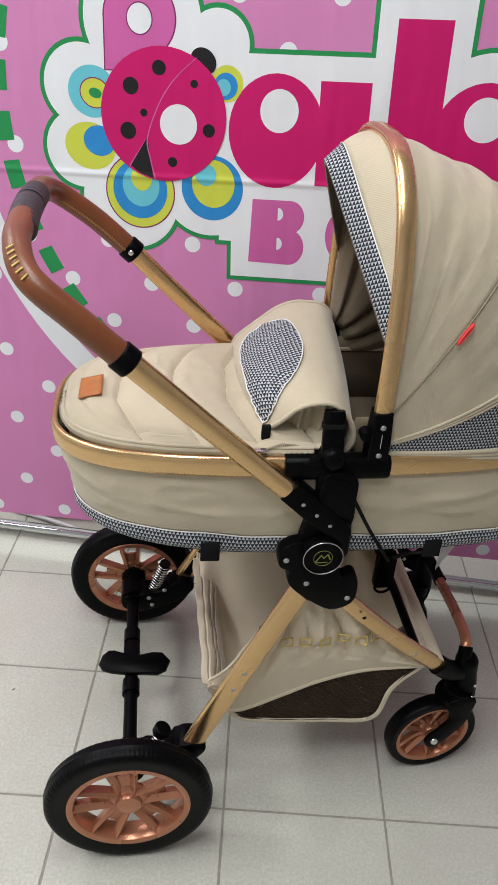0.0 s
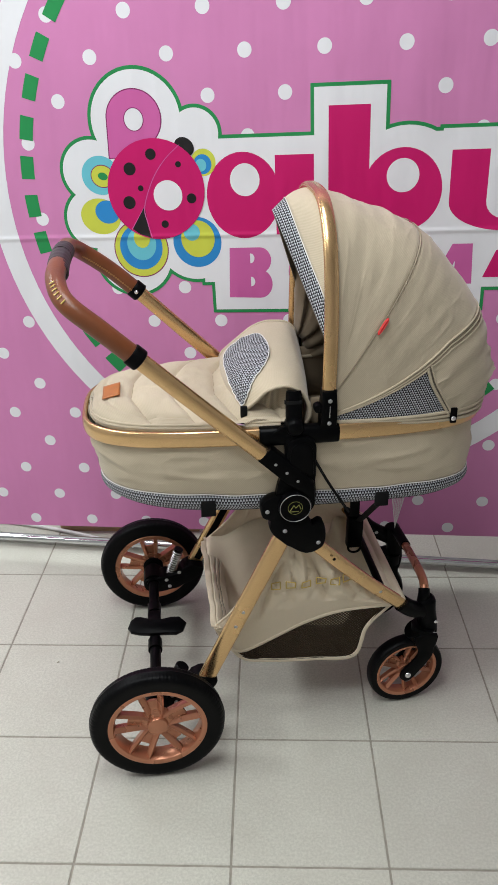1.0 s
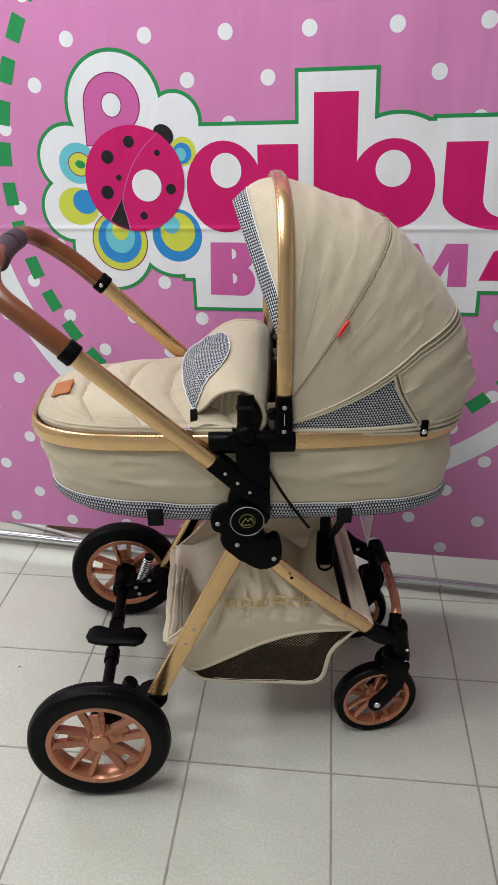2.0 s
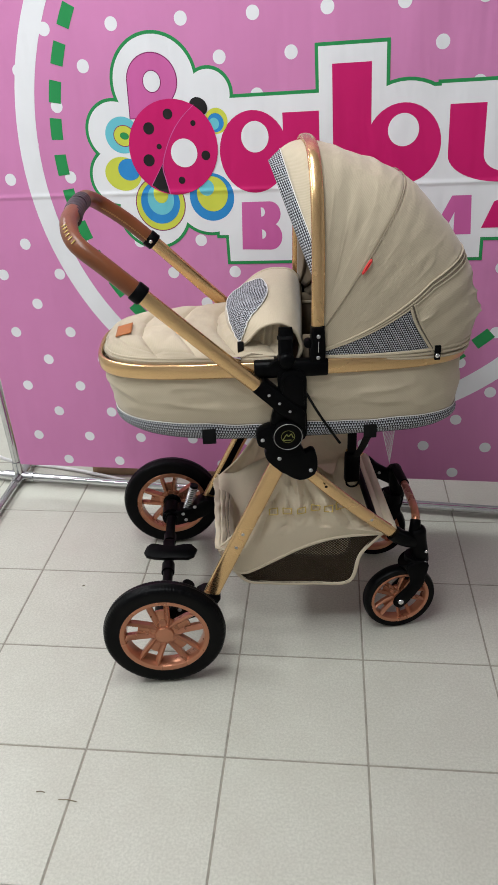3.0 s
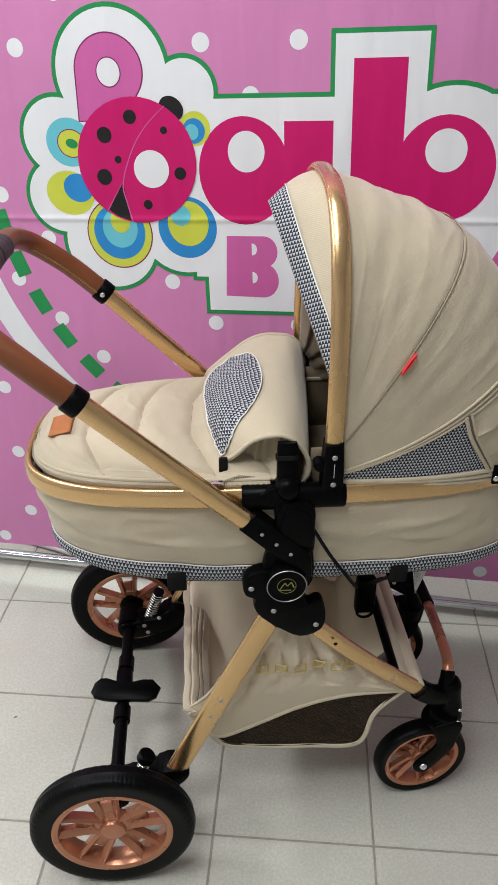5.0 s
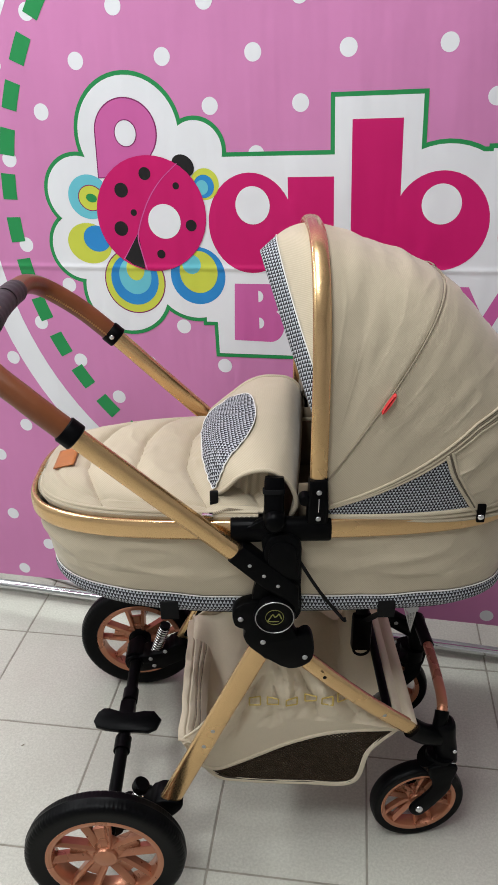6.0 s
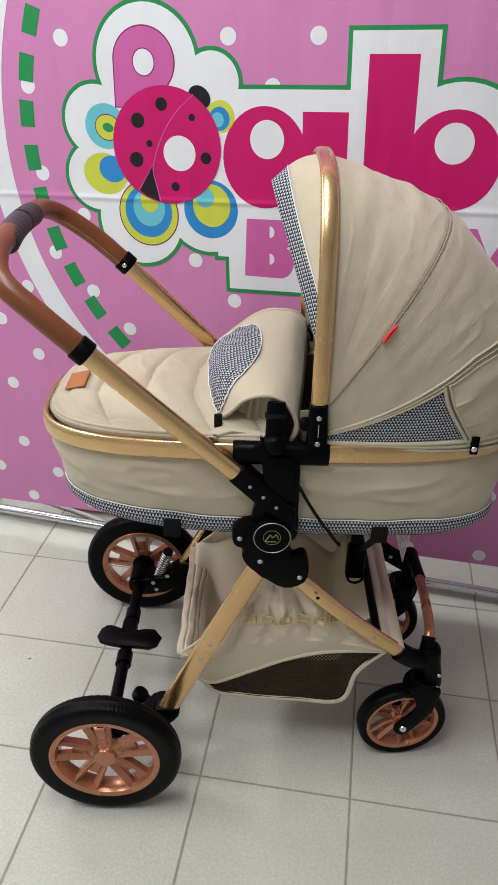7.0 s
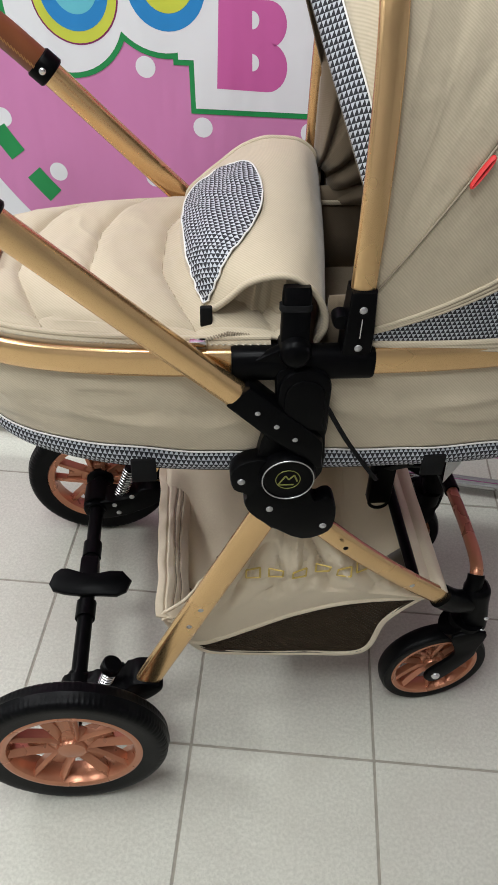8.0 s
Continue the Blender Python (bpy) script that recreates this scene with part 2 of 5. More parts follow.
def sweep(pts, ra, rb=None, flat=(0, 1, 0), sides=16, closed=False, power=2.0, radii=None):
    """A tube along pts. ra: half size across flat, rb: half size along flat (the direction in which it is thin). power over 2 squares it off."""
    rb = rb or ra
    bm = bmesh.new()
    pts = [Vector(p) for p in pts]
    rings, n = [], len(pts)
    for k, p in enumerate(pts):
        d = (pts[(k + 1) % n] - pts[k - 1]) if closed else (pts[min(k + 1, n - 1)] - pts[max(k - 1, 0)])
        d.normalize()
        y = Vector(flat[k]) if isinstance(flat, list) else Vector(flat)
        y = y - d * y.dot(d)
        if y.length < 1e-4:
            y = d.orthogonal()
        y.normalize()
        x = y.cross(d)
        f = radii[k] if radii else 1.0
        ring = []
        for j in range(sides):
            a = 2 * math.pi * j / sides
            ca, sa = math.cos(a), math.sin(a)
            ca, sa = math.copysign(abs(ca) ** (2 / power), ca), math.copysign(abs(sa) ** (2 / power), sa)
            ring.append(bm.verts.new(p + x * (ra * f * ca) + y * (rb * f * sa)))
        rings.append(ring)
    for k in range(n if closed else n - 1):
        a, b = rings[k], rings[(k + 1) % n]
        for j in range(sides):
            bm.faces.new((a[j], a[(j + 1) % sides], b[(j + 1) % sides], b[j]))
    if not closed:
        bm.faces.new(rings[0])
        bm.faces.new(rings[-1])
    return bm


def sheet(rows, closed=False):
    """A grid of quads through rows of points, with a UV map in metres along rows and columns."""
    bm = bmesh.new()
    uv = bm.loops.layers.uv.new("UVMap")
    grid = [[bm.verts.new(p) for p in r] for r in rows]
    mid = len(rows) // 2
    us = [0.0]
    ring = [*rows[mid], rows[mid][0]] if closed else rows[mid]
    for a, b in zip(ring, ring[1:]):
        us.append(us[-1] + (Vector(b) - Vector(a)).length)
    c = len(rows[0]) // 2
    vs = [0.0]
    for a, b in zip(rows, rows[1:]):
        vs.append(vs[-1] + (Vector(b[c]) - Vector(a[c])).length)
    m = len(rows[0])
    for i in range(len(rows) - 1):
        for j in range(m if closed else m - 1):
            jj = (j + 1) % m
            f = bm.faces.new((grid[i][j], grid[i][jj], grid[i + 1][jj], grid[i + 1][j]))
            for loop, (a, b) in zip(f.loops, ((us[j], vs[i]), (us[j + 1], vs[i]), (us[j + 1], vs[i + 1]), (us[j], vs[i + 1]))):
                loop[uv].uv = (a, b)
    return bm


def thick(ob, metres, offset=-1.0):
    mod = ob.modifiers.new("thickness", "SOLIDIFY")
    mod.thickness, mod.offset = metres, offset
    return ob


def revolve(profile, centre=(0, 0, 0), seg=48, ripple=None):
    """Turns (radius, along) pairs round the y axis. ripple(k, angle) may shift the radius of profile point k."""
    bm = bmesh.new()
    rings = []
    for j in range(seg):
        a = 2 * math.pi * j / seg
        ring = []
        for k, (r, y) in enumerate(profile):
            rr = r + (ripple(k, j) if ripple else 0)
            ring.append(bm.verts.new((centre[0] + rr * math.cos(a), centre[1] + y, centre[2] + rr * math.sin(a))))
        rings.append(ring)
    for j in range(seg):
        a, b = rings[j], rings[(j + 1) % seg]
        for k in range(len(profile) - 1):
            bm.faces.new((a[k], a[k + 1], b[k + 1], b[k]))
    bmesh.ops.remove_doubles(bm, verts=bm.verts, dist=1e-6)
    return bm


def plate(outline, y0, y1, bevel=0.003):
    """A plate from an (x, z) outline between y0 and y1, its edges rounded."""
    bm = bmesh.new()
    low = [bm.verts.new((x, y0, z)) for x, z in outline]
    face = bm.faces.new(low)
    made = bmesh.ops.extrude_face_region(bm, geom=[face])
    for v in made["geom"]:
        if isinstance(v, bmesh.types.BMVert):
            v.co.y = y1
    if bevel:
        edges = [e for e in bm.edges if abs(e.verts[0].co.y - e.verts[1].co.y) < 1e-9]
        bmesh.ops.bevel(bm, geom=edges, offset=bevel, segments=2, profile=0.5, affect="EDGES")
    return bm


def smooth_loop(pts, n=5):
    """A closed rounded outline through (x, z) points."""
    k = len(pts)
    out = []
    for i in range(k):
        a, b, c, d = (Vector(pts[(i + o) % k]) for o in (-1, 0, 1, 2))
        for j in range(n):
            t = j / n
            out.append(tuple(0.5 * (2 * b + (c - a) * t + (2 * a - 5 * b + 4 * c - d) * t * t + (3 * b - a - 3 * c + d) * t ** 3)))
    return out


def stud(centre, side, r=0.006, h=0.003):
    """A domed rivet head whose axis lies along y, facing side."""
    prof = [(0, side * h), (r * 0.55, side * h * 0.85), (r * 0.9, side * h * 0.4), (r, 0), (r * 0.8, -side * h * 0.3), (0, -side * h * 0.3)]
    return revolve(prof, centre, 14)


def lerp(a, b, t):
    return a + (b - a) * t


# ---- room ----
X0, X1, Y0, Y1, TILE = -2.4, 2.4, -3.0, 1.8, 0.30


def wall(name, a, b):
    return tagged(part(name, box(a, b), M_WALL, smooth=False), "plain white painted shop wall", "wall", kind="structure")


wall("wall_north", (X0 - 0.12, Y1, -0.1), (X1 + 0.12, Y1 + 0.12, CEILING))
wall("wall_south", (X0 - 0.12, Y0 - 0.12, -0.1), (X1 + 0.12, Y0, CEILING))
wall("wall_west", (X0 - 0.12, Y0, -0.1), (X0, Y1, CEILING))
wall("wall_east", (X1, Y0, -0.1), (X1 + 0.12, Y1, CEILING))
tagged(part("ceiling", box((X0 - 0.12, Y0 - 0.12, CEILING), (X1 + 0.12, Y1 + 0.12, CEILING + 0.1)), M_CEIL, smooth=False), "plain white shop ceiling", "ceiling", kind="structure")
floor = tagged(part("floor", box((X0 - 0.02, Y0 - 0.02, -0.1), (X1 + 0.02, Y1 + 0.02, -0.0016)), M_GROUT, smooth=False), "greige speckled porcelain floor tiles with dark joints", "floor", kind="structure")

# ---- banner: a rigid sheet turned in plan and hanging a little askew ----
BANNER = pose(0, 0.632, 1.0, 0, -2.0, -5.03)
P0, P1, Q0, Q1 = -0.828, 1.164, -0.86, 1.05


banner = tagged(part("banner", box((P0, 0.0, Q0), (P1, 0.0016, Q1)), PINK, smooth=False), "pink shop banner with white dots and a bright printed emblem", "banner")
banner.matrix_world = BANNER
STEP = 0.0002


def ellipse(cx, cz, rx, rz, turn=0.0, n=40, a0=0.0, a1=360.0):
    ct, st = math.cos(radians(turn)), math.sin(radians(turn))
    out = []
    full = abs(a1 - a0) >= 360
    for k in range(n if full else n + 1):
        a = radians(a0 + (a1 - a0) * k / n)
        x, z = rx * math.cos(a), rz * math.sin(a)
        out.append((cx + x * ct - z * st, cz - 1.0 + x * st + z * ct))
    return out


def quad(x0, x1, z0, z1, lean=0.0):
    return [(x0, z0 - 1.0), (x1, z0 - 1.0), (x1 + lean, z1 - 1.0), (x0 + lean, z1 - 1.0)]


def printed(name, outlines, material, layer, label=""):
    """Flat printed shapes on the banner, one mesh of one or more outlines, each overlapping outline a hair above the last."""
    bm = bmesh.new()
    for k, outline in enumerate(outlines):
        y = -STEP * (layer + 0.12 * k)
        face = bm.faces.new([bm.verts.new((x, y, z)) for x, z in outline])
        if face.normal.y > 0:
            face.normal_flip()
    for f in bm.faces:
        f.normal_update()
    me = bpy.data.meshes.new(name)
    bm.to_mesh(me)
    bm.free()
    me.materials.append(material)
    ob = new(name, me)
    ob.parent = banner
    if label:
        tagged(ob, label)
    return ob


# white dots in staggered rows
DOT_A, DOT_B, DOT_X, DOT_Z = 0.1728, 0.0866, 0.0280, 1.379
for i in range(-15, 8):
    for j in range(-14, 15):
        if (i + j) % 2:
            continue
        dx, dz = DOT_X + j * DOT_A / 2, DOT_Z + i * DOT_B
        dx += 0.010 * min(1.0, max(0.0, (-0.28 - dx) / 0.2)) * min(1.0, max(0.0, (1.2 - dz) / 0.3))  # the cloth is drawn in at its slack side
        if P0 + 0.02 < dx < P1 - 0.02 and Q0 + 1.02 < dz < Q1 + 0.98:
            printed("dot", [ellipse(dx, dz, 0.0158, 0.0158, n=20)], WHITE, 1)

# white ring and dashed green ring round the emblem
RING = (0.172, 1.090)


def band_ring(name, cx, cz, r0, r1, a0, a1, material, layer, n=64):
    bm = bmesh.new()
    rows = []
    for k in range(n + 1):
        a = radians(lerp(a0, a1, k / n))
        rows.append([bm.verts.new((cx + r * math.cos(a), -STEP * layer, cz - 1 + r * math.sin(a))) for r in (r0, r1)])
    for a, b in zip(rows, rows[1:]):
        bm.faces.new((a[0], a[1], b[1], b[0]))
    me = bpy.data.meshes.new(name)
    bm.to_mesh(me)
    bm.free()
    me.materials.append(material)
    ob = new(name, me)
    ob.parent = banner
    return ob


band_ring("ring", *RING, 0.732, 0.785, 0, 360, WHITE, 2, 120)
for k in range(48):
    a = 7.5 * k + 2.7
    band_ring("dash", 0.168, 1.096, 0.656, 0.688, a - 2.2, a + 2.2, GREEN, 3, 3)

# the cloud behind the emblem: the same discs and blocks in green and, smaller, in white
CLOUD_DISCS = [(-0.228, 1.248, 0.104), (-0.094, 1.214, 0.055), (-0.345, 1.140, 0.070), (-0.352, 1.030, 0.070), (-0.265, 0.940, 0.093),
               (-0.110, 0.975, 0.095), (0.385, 1.085, 0.132), (-0.2, 1.09, 0.15)]
CLOUD_BLOCKS = [(-0.092, 0.66, 0.872, 1.202), (0.178, 0.336, 0.88, 1.300), (0.462, 0.86, 0.86, 1.207), (0.40, 0.57, 0.88, 1.150), (-0.068, 0.574, 0.802, 0.90), (0.5, 0.86, 0.852, 0.9)]


def cloud(name, grow, material, layer):
    shapes = [ellipse(cx, cz, r + grow, r + grow, n=48) for cx, cz, r in CLOUD_DISCS]
    shapes += [quad(a - grow, b + grow, c - grow, d + grow) for a, b, c, d in CLOUD_BLOCKS]
    for k, shape in enumerate(shapes):
        printed(name, [shape], material, layer + 0.1 * k)


cloud("outline", 0.008, GREEN, 4)
cloud("backing", 0.0, WHITE, 6)

# petals
def rings(cx, cz, layers, turn=0.0, at=8):
    for k, (dx, dz, rx, rz, mat) in enumerate(layers):
        printed("petal_disc", [ellipse(cx + dx, cz + dz, rx, rz, turn)], mat, at + k)


rings(-0.325, 1.130, [(0, 0, 0.046, 0.044, TEAL), (0.004, -0.002, 0.0285, 0.026, PLUM), (0.004, -0.002, 0.0265, 0.024, LIME), (0.005, -0.002, 0.012, 0.0085, GREEN)], -15)
rings(-0.337, 1.036, [(0, 0, 0.049, 0.042, LIME), (0.018, 0.010, 0.030, 0.027, BLUE)], -10)
rings(-0.245, 0.957, [(0, 0, 0.068, 0.070, PLUM), (0, 0, 0.0655, 0.0675, LIME), (0.0, 0.004, 0.053, 0.055, BLUE), (0.002, 0.012, 0.036, 0.040, TEAL), (0.004, 0.026, 0.020, 0.024, LIME)])
rings(-0.105, 0.970, [(0, 0, 0.059, 0.060, BLUE), (0.002, 0.008, 0.041, 0.044, LIME), (-0.012, 0.024, 0.020, 0.020, TEAL)])
rings(-0.078, 1.152, [(0, 0, 0.029, 0.030, LIME), (-0.002, -0.004, 0.021, 0.022, BLUE), (-0.006, -0.006, 0.013, 0.014, TEAL)])

# pale looped shape above the disc
loop = ellipse(-0.232, 1.250, 0.0625, 0.0615, n=36, a0=-40, a1=182) + [(-0.298, 0.168), (-0.205, 0.168)]
grown = ellipse(-0.232, 1.250, 0.0650, 0.0640, n=36, a0=-40, a1=182) + [(-0.3005, 0.166), (-0.203, 0.166)]
printed("loop_edge", [grown], PLUM, 8)
printed("loop_shape", [loop], MAUVE, 9)
printed("loop_hole_edge", [ellipse(-0.232, 1.249, 0.0235, 0.0255)], PLUM, 10)
printed("loop_hole", [ellipse(-0.232, 1.249, 0.0215, 0.0235)], WHITE, 11)
# spotted disc
printed("small_cap", [ellipse(-0.120, 1.187, 0.024, 0.020, -35)], DARK, 13)
printed("big_disc", [ellipse(-0.195, 1.094, 0.1165, 0.1145)], MAGENTA, 15)
printed("wedge", [[(-0.226, 0.058), (-0.262, 0.006), (-0.243, -0.008), (-0.218, -0.016)]], DARK, 16)
seam_pts = spline([(-0.132, 0, 0.192), (-0.171, 0, 0.158), (-0.202, 0, 0.115), (-0.226, 0, 0.056), (-0.222, 0, 0.018), (-0.214, 0, -0.018)], 6)
seam_out = [(p.x - 0.0012, p.z) for p in seam_pts] + [(p.x + 0.0012, p.z) for p in reversed(seam_pts)]
printed("seam_line", [seam_out], MAUVE, 17)
printed("seam_line", [[(-0.226, 0.058), (-0.2275, 0.0565), (-0.2635, 0.005), (-0.262, 0.003)]], MAUVE, 17)
for sx, sz_, sr in ((-0.200, 1.174, 0.0125), (-0.253, 1.143, 0.0145), (-0.262, 1.067, 0.0150), (-0.231, 1.099, 0.0068), (-0.137, 1.150, 0.0068), (-0.111, 1.073, 0.0115), (-0.180, 1.015, 0.0090)):
    printed("spot", [ellipse(sx, sz_, sr, sr, n=20)], DARK, 17)
printed("disc_hole", [ellipse(-0.167, 1.081, 0.0345, 0.0345)], WHITE, 18)
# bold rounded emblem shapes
printed("emblem_disc", [ellipse(0.012, 1.075, 0.0865, 0.0975)], MAGENTA, 8)
printed("emblem_bar", [quad(0.088, 0.177, 0.985, 1.163)], MAGENTA, 9)
printed("emblem_hole", [ellipse(0.017, 1.111, 0.0345, 0.0365)], WHITE, 10)
printed("emblem_bar", [quad(0.210, 0.302, 0.984, 1.262)], MAGENTA, 8)
printed("emblem_disc", [ellipse(0.378, 1.079, 0.0890, 0.0920)], MAGENTA, 9)
printed("emblem_hole", [ellipse(0.378, 1.111, 0.0365, 0.0370)], WHITE, 10)
printed("emblem_cup", [[(0.484, 0.162), (0.567, 0.162), (0.567, 0.05), *ellipse(0.614, 1.050, 0.047, 0.040, n=14, a0=180, a1=360), (0.661, 0.05), (0.661, 0.162), (0.744, 0.162), (0.744, 0.05),
                        *reversed(ellipse(0.614, 1.050, 0.130, 0.066, n=24, a0=180, a1=360))]], MAGENTA, 8)
printed("emblem_stroke", [[(0.765, 0.162), (0.85, 0.162), (0.665, -0.125), (0.574, -0.125), (0.600, -0.062), (0.700, -0.02)]], MAGENTA, 9)
# small mauve blocks under it
printed("emblem_block", [[(-0.033, -0.167), (0.045, -0.169), *[(x, z) for x, z in ellipse(0.045, 0.866, 0.030, 0.035, n=12, a0=-90, a1=80)],
                          *[(x, z) for x, z in ellipse(0.046, 0.924, 0.027, 0.031, n=12, a0=-70, a1=90)], (-0.027, -0.045)]], MAUVE, 8)
for hz in (0.929, 0.872):
    printed("emblem_hole", [ellipse(0.022, hz, 0.0105, 0.0120, n=16, a0=-90, a1=90)], WHITE, 9)
for ox in (0.175, 0.305):
    printed("emblem_block", [ellipse(ox, 0.895, 0.060, 0.064)], MAUVE, 8)
    printed("emblem_hole", [ellipse(ox, 0.895, 0.018, 0.032)], WHITE, 9)
printed("emblem_block", [[(0.392, -0.140), (0.432, -0.140), (0.432, -0.085), (0.458, -0.140), (0.482, -0.140), (0.508, -0.085), (0.508, -0.140), (0.550, -0.140), (0.546, -0.045), (0.500, -0.045), (0.470, -0.105), (0.440, -0.045), (0.392, -0.045)]], MAUVE, 8)

# ---- chrome tube frame behind the banner ----
frame_stand = empty("display_stand", pose(0, 0.70, 0, 0, 0, -5.03), "chrome tube display frame holding the shop banner", "display frame")


def local_tube(name, a, b, r=0.0135, parent=None, material=None):
    return part(name, sweep([a, b], r, sides=20), material or M_CHROME, parent or frame_stand)


NODE = (-0.842, 0.0, 0.022)
RIGHT = (1.18, 0.0, 0.022)
local_tube("base_tube", NODE, RIGHT)
local_tube("rear_base_tube", (-0.842, 0.0, 0.022), (-0.86, 0.62, 0.022))
local_tube("foot_tube", NODE, (-0.80, -0.42, 0.022))
local_tube("side_tube", NODE, (-1.35, 0.0, 0.026))
local_tube("upright", NODE, (-0.930, -0.02, 2.08))
local_tube("upright", RIGHT, (1.107, -0.02, 2.15))
local_tube("top_tube", (-0.930, -0.02, 2.08), (1.107, -0.02, 2.15))
for a, b in (((-0.842, 0, 0.022), (-0.79, 0, 0.022)), ((-0.842, 0, 0.022), (-0.842, 0.05, 0.022)), ((-0.842, 0, 0.022), (-0.837, -0.05, 0.022)), ((-0.842, 0, 0.022), (-0.895, 0, 0.0225)), ((-0.842, 0, 0.022), (-0.8445, 0, 0.08))):
    part("socket", sweep([a, b], 0.0175, sides=20), M_CHROME, frame_stand)
bpy.context.view_layer.update()

# things on the floor behind the banner
carton = tagged(part("carton", box((-0.60, 0.83, 0.0), (-0.15, 1.12, 0.075), 0.004), M_BOX), "flat brown cardboard carton lying behind the banner", "carton")
cable = tagged(part("cable", sweep(spline([(-1.05, 0.84, 0.24), (-1.02, 0.85, 0.12), (-0.95, 0.86, 0.05), (-0.86, 0.88, 0.007), (-0.72, 0.86, 0.007), (-0.52, 0.80, 0.007), (-0.38, 0.74, 0.007)], 6), 0.006, sides=10), M_CABLE), "white cable running over the floor behind the frame", "cable")


# ---- the pram ----
pram = empty("pram", pose(0.0982, 0.2419, 0, 0, 0, 8.5), "beige twill pram with carrycot, champagne-gold frame and tan leather handle", "pram")


# wheels
def tyre_bm(r, w, r_in, seg=360, tread=1.0):
    prof, n = [], 15
    rc = (r - r_in)
    for k in range(n):
        a = math.pi * k / (n - 1)
        prof.append((r_in + rc * math.sin(a) ** 0.55, -w / 2 * math.copysign(abs(math.cos(a)) ** 0.8, math.cos(a)) * (0.76 + 0.24 * min(1.0, math.sin(a) * 1.6))))
    prof += [(r_in + 0.002, w * 0.30), (r_in + 0.002, -w * 0.30), prof[0]]

    def ripple(k, j):
        if k in (3, 4, 10, 11):
            return -0.0012 * tread if j % 6 == 0 else 0
        if k in (5, 9):
            return -0.0014 * tread if j % 6 in (0, 3) else 0
        return -0.0022 * tread if k in (6, 8) else 0
    return revolve(prof, seg=seg, ripple=ripple)


def spoke_bm(r0, r1, a0, a1, w0, w1, y_out, y_rim, depth, n=11, side=0, drop=0.0055, tip=0.5):
    """A bar with a ridge along its middle, broad at the hub and running out to a point over the rim. Angles in degrees; w: half widths."""
    bm = bmesh.new()
    rows = []
    for k in range(n):
        t = k / (n - 1)
        way = Vector((math.cos(radians(a0)), 0, math.sin(radians(a0)))) * r0
        way = way.lerp(Vector((math.cos(radians(a1)), 0, math.sin(radians(a1)))) * r1, t)
        r, c = way.length, way.normalized()
        s = Vector((-c.z, 0, c.x))
        hw = lerp(w0, w1, t) * (1.0 if t < 0.8 else 1 - tip * ((t - 0.8) / 0.2) ** 1.4)
        y = lerp(y_out, y_rim, t ** 1.6)
        lean = hw * 0.30 * side
        low, high = (drop, drop * 0.6) if side > 0 else (drop * 0.6, drop) if side < 0 else (drop, drop)
        ring = [c * r - s * hw * 0.55 + Vector((0, y + depth, 0)), c * r - s * hw + Vector((0, y + low, 0)), c * r + s * (lean - hw * 0.16) + Vector((0, y + 0.0006, 0)), c * r + s * lean + Vector((0, y, 0)),
                c * r + s * (lean + hw * 0.16) + Vector((0, y + 0.0006, 0)), c * r + s * hw + Vector((0, y + high, 0)), c * r + s * hw * 0.55 + Vector((0, y + depth, 0))]
        rows.append([bm.verts.new(p) for p in ring])
    m = len(rows[0])
    for a, b in zip(rows, rows[1:]):
        for j in range(m):
            bm.faces.new((a[j], a[(j + 1) % m], b[(j + 1) % m], b[j]))
    bm.faces.new(rows[0])
    bm.faces.new(rows[-1])
    bmesh.ops.recalc_face_normals(bm, faces=bm.faces)
    return bm


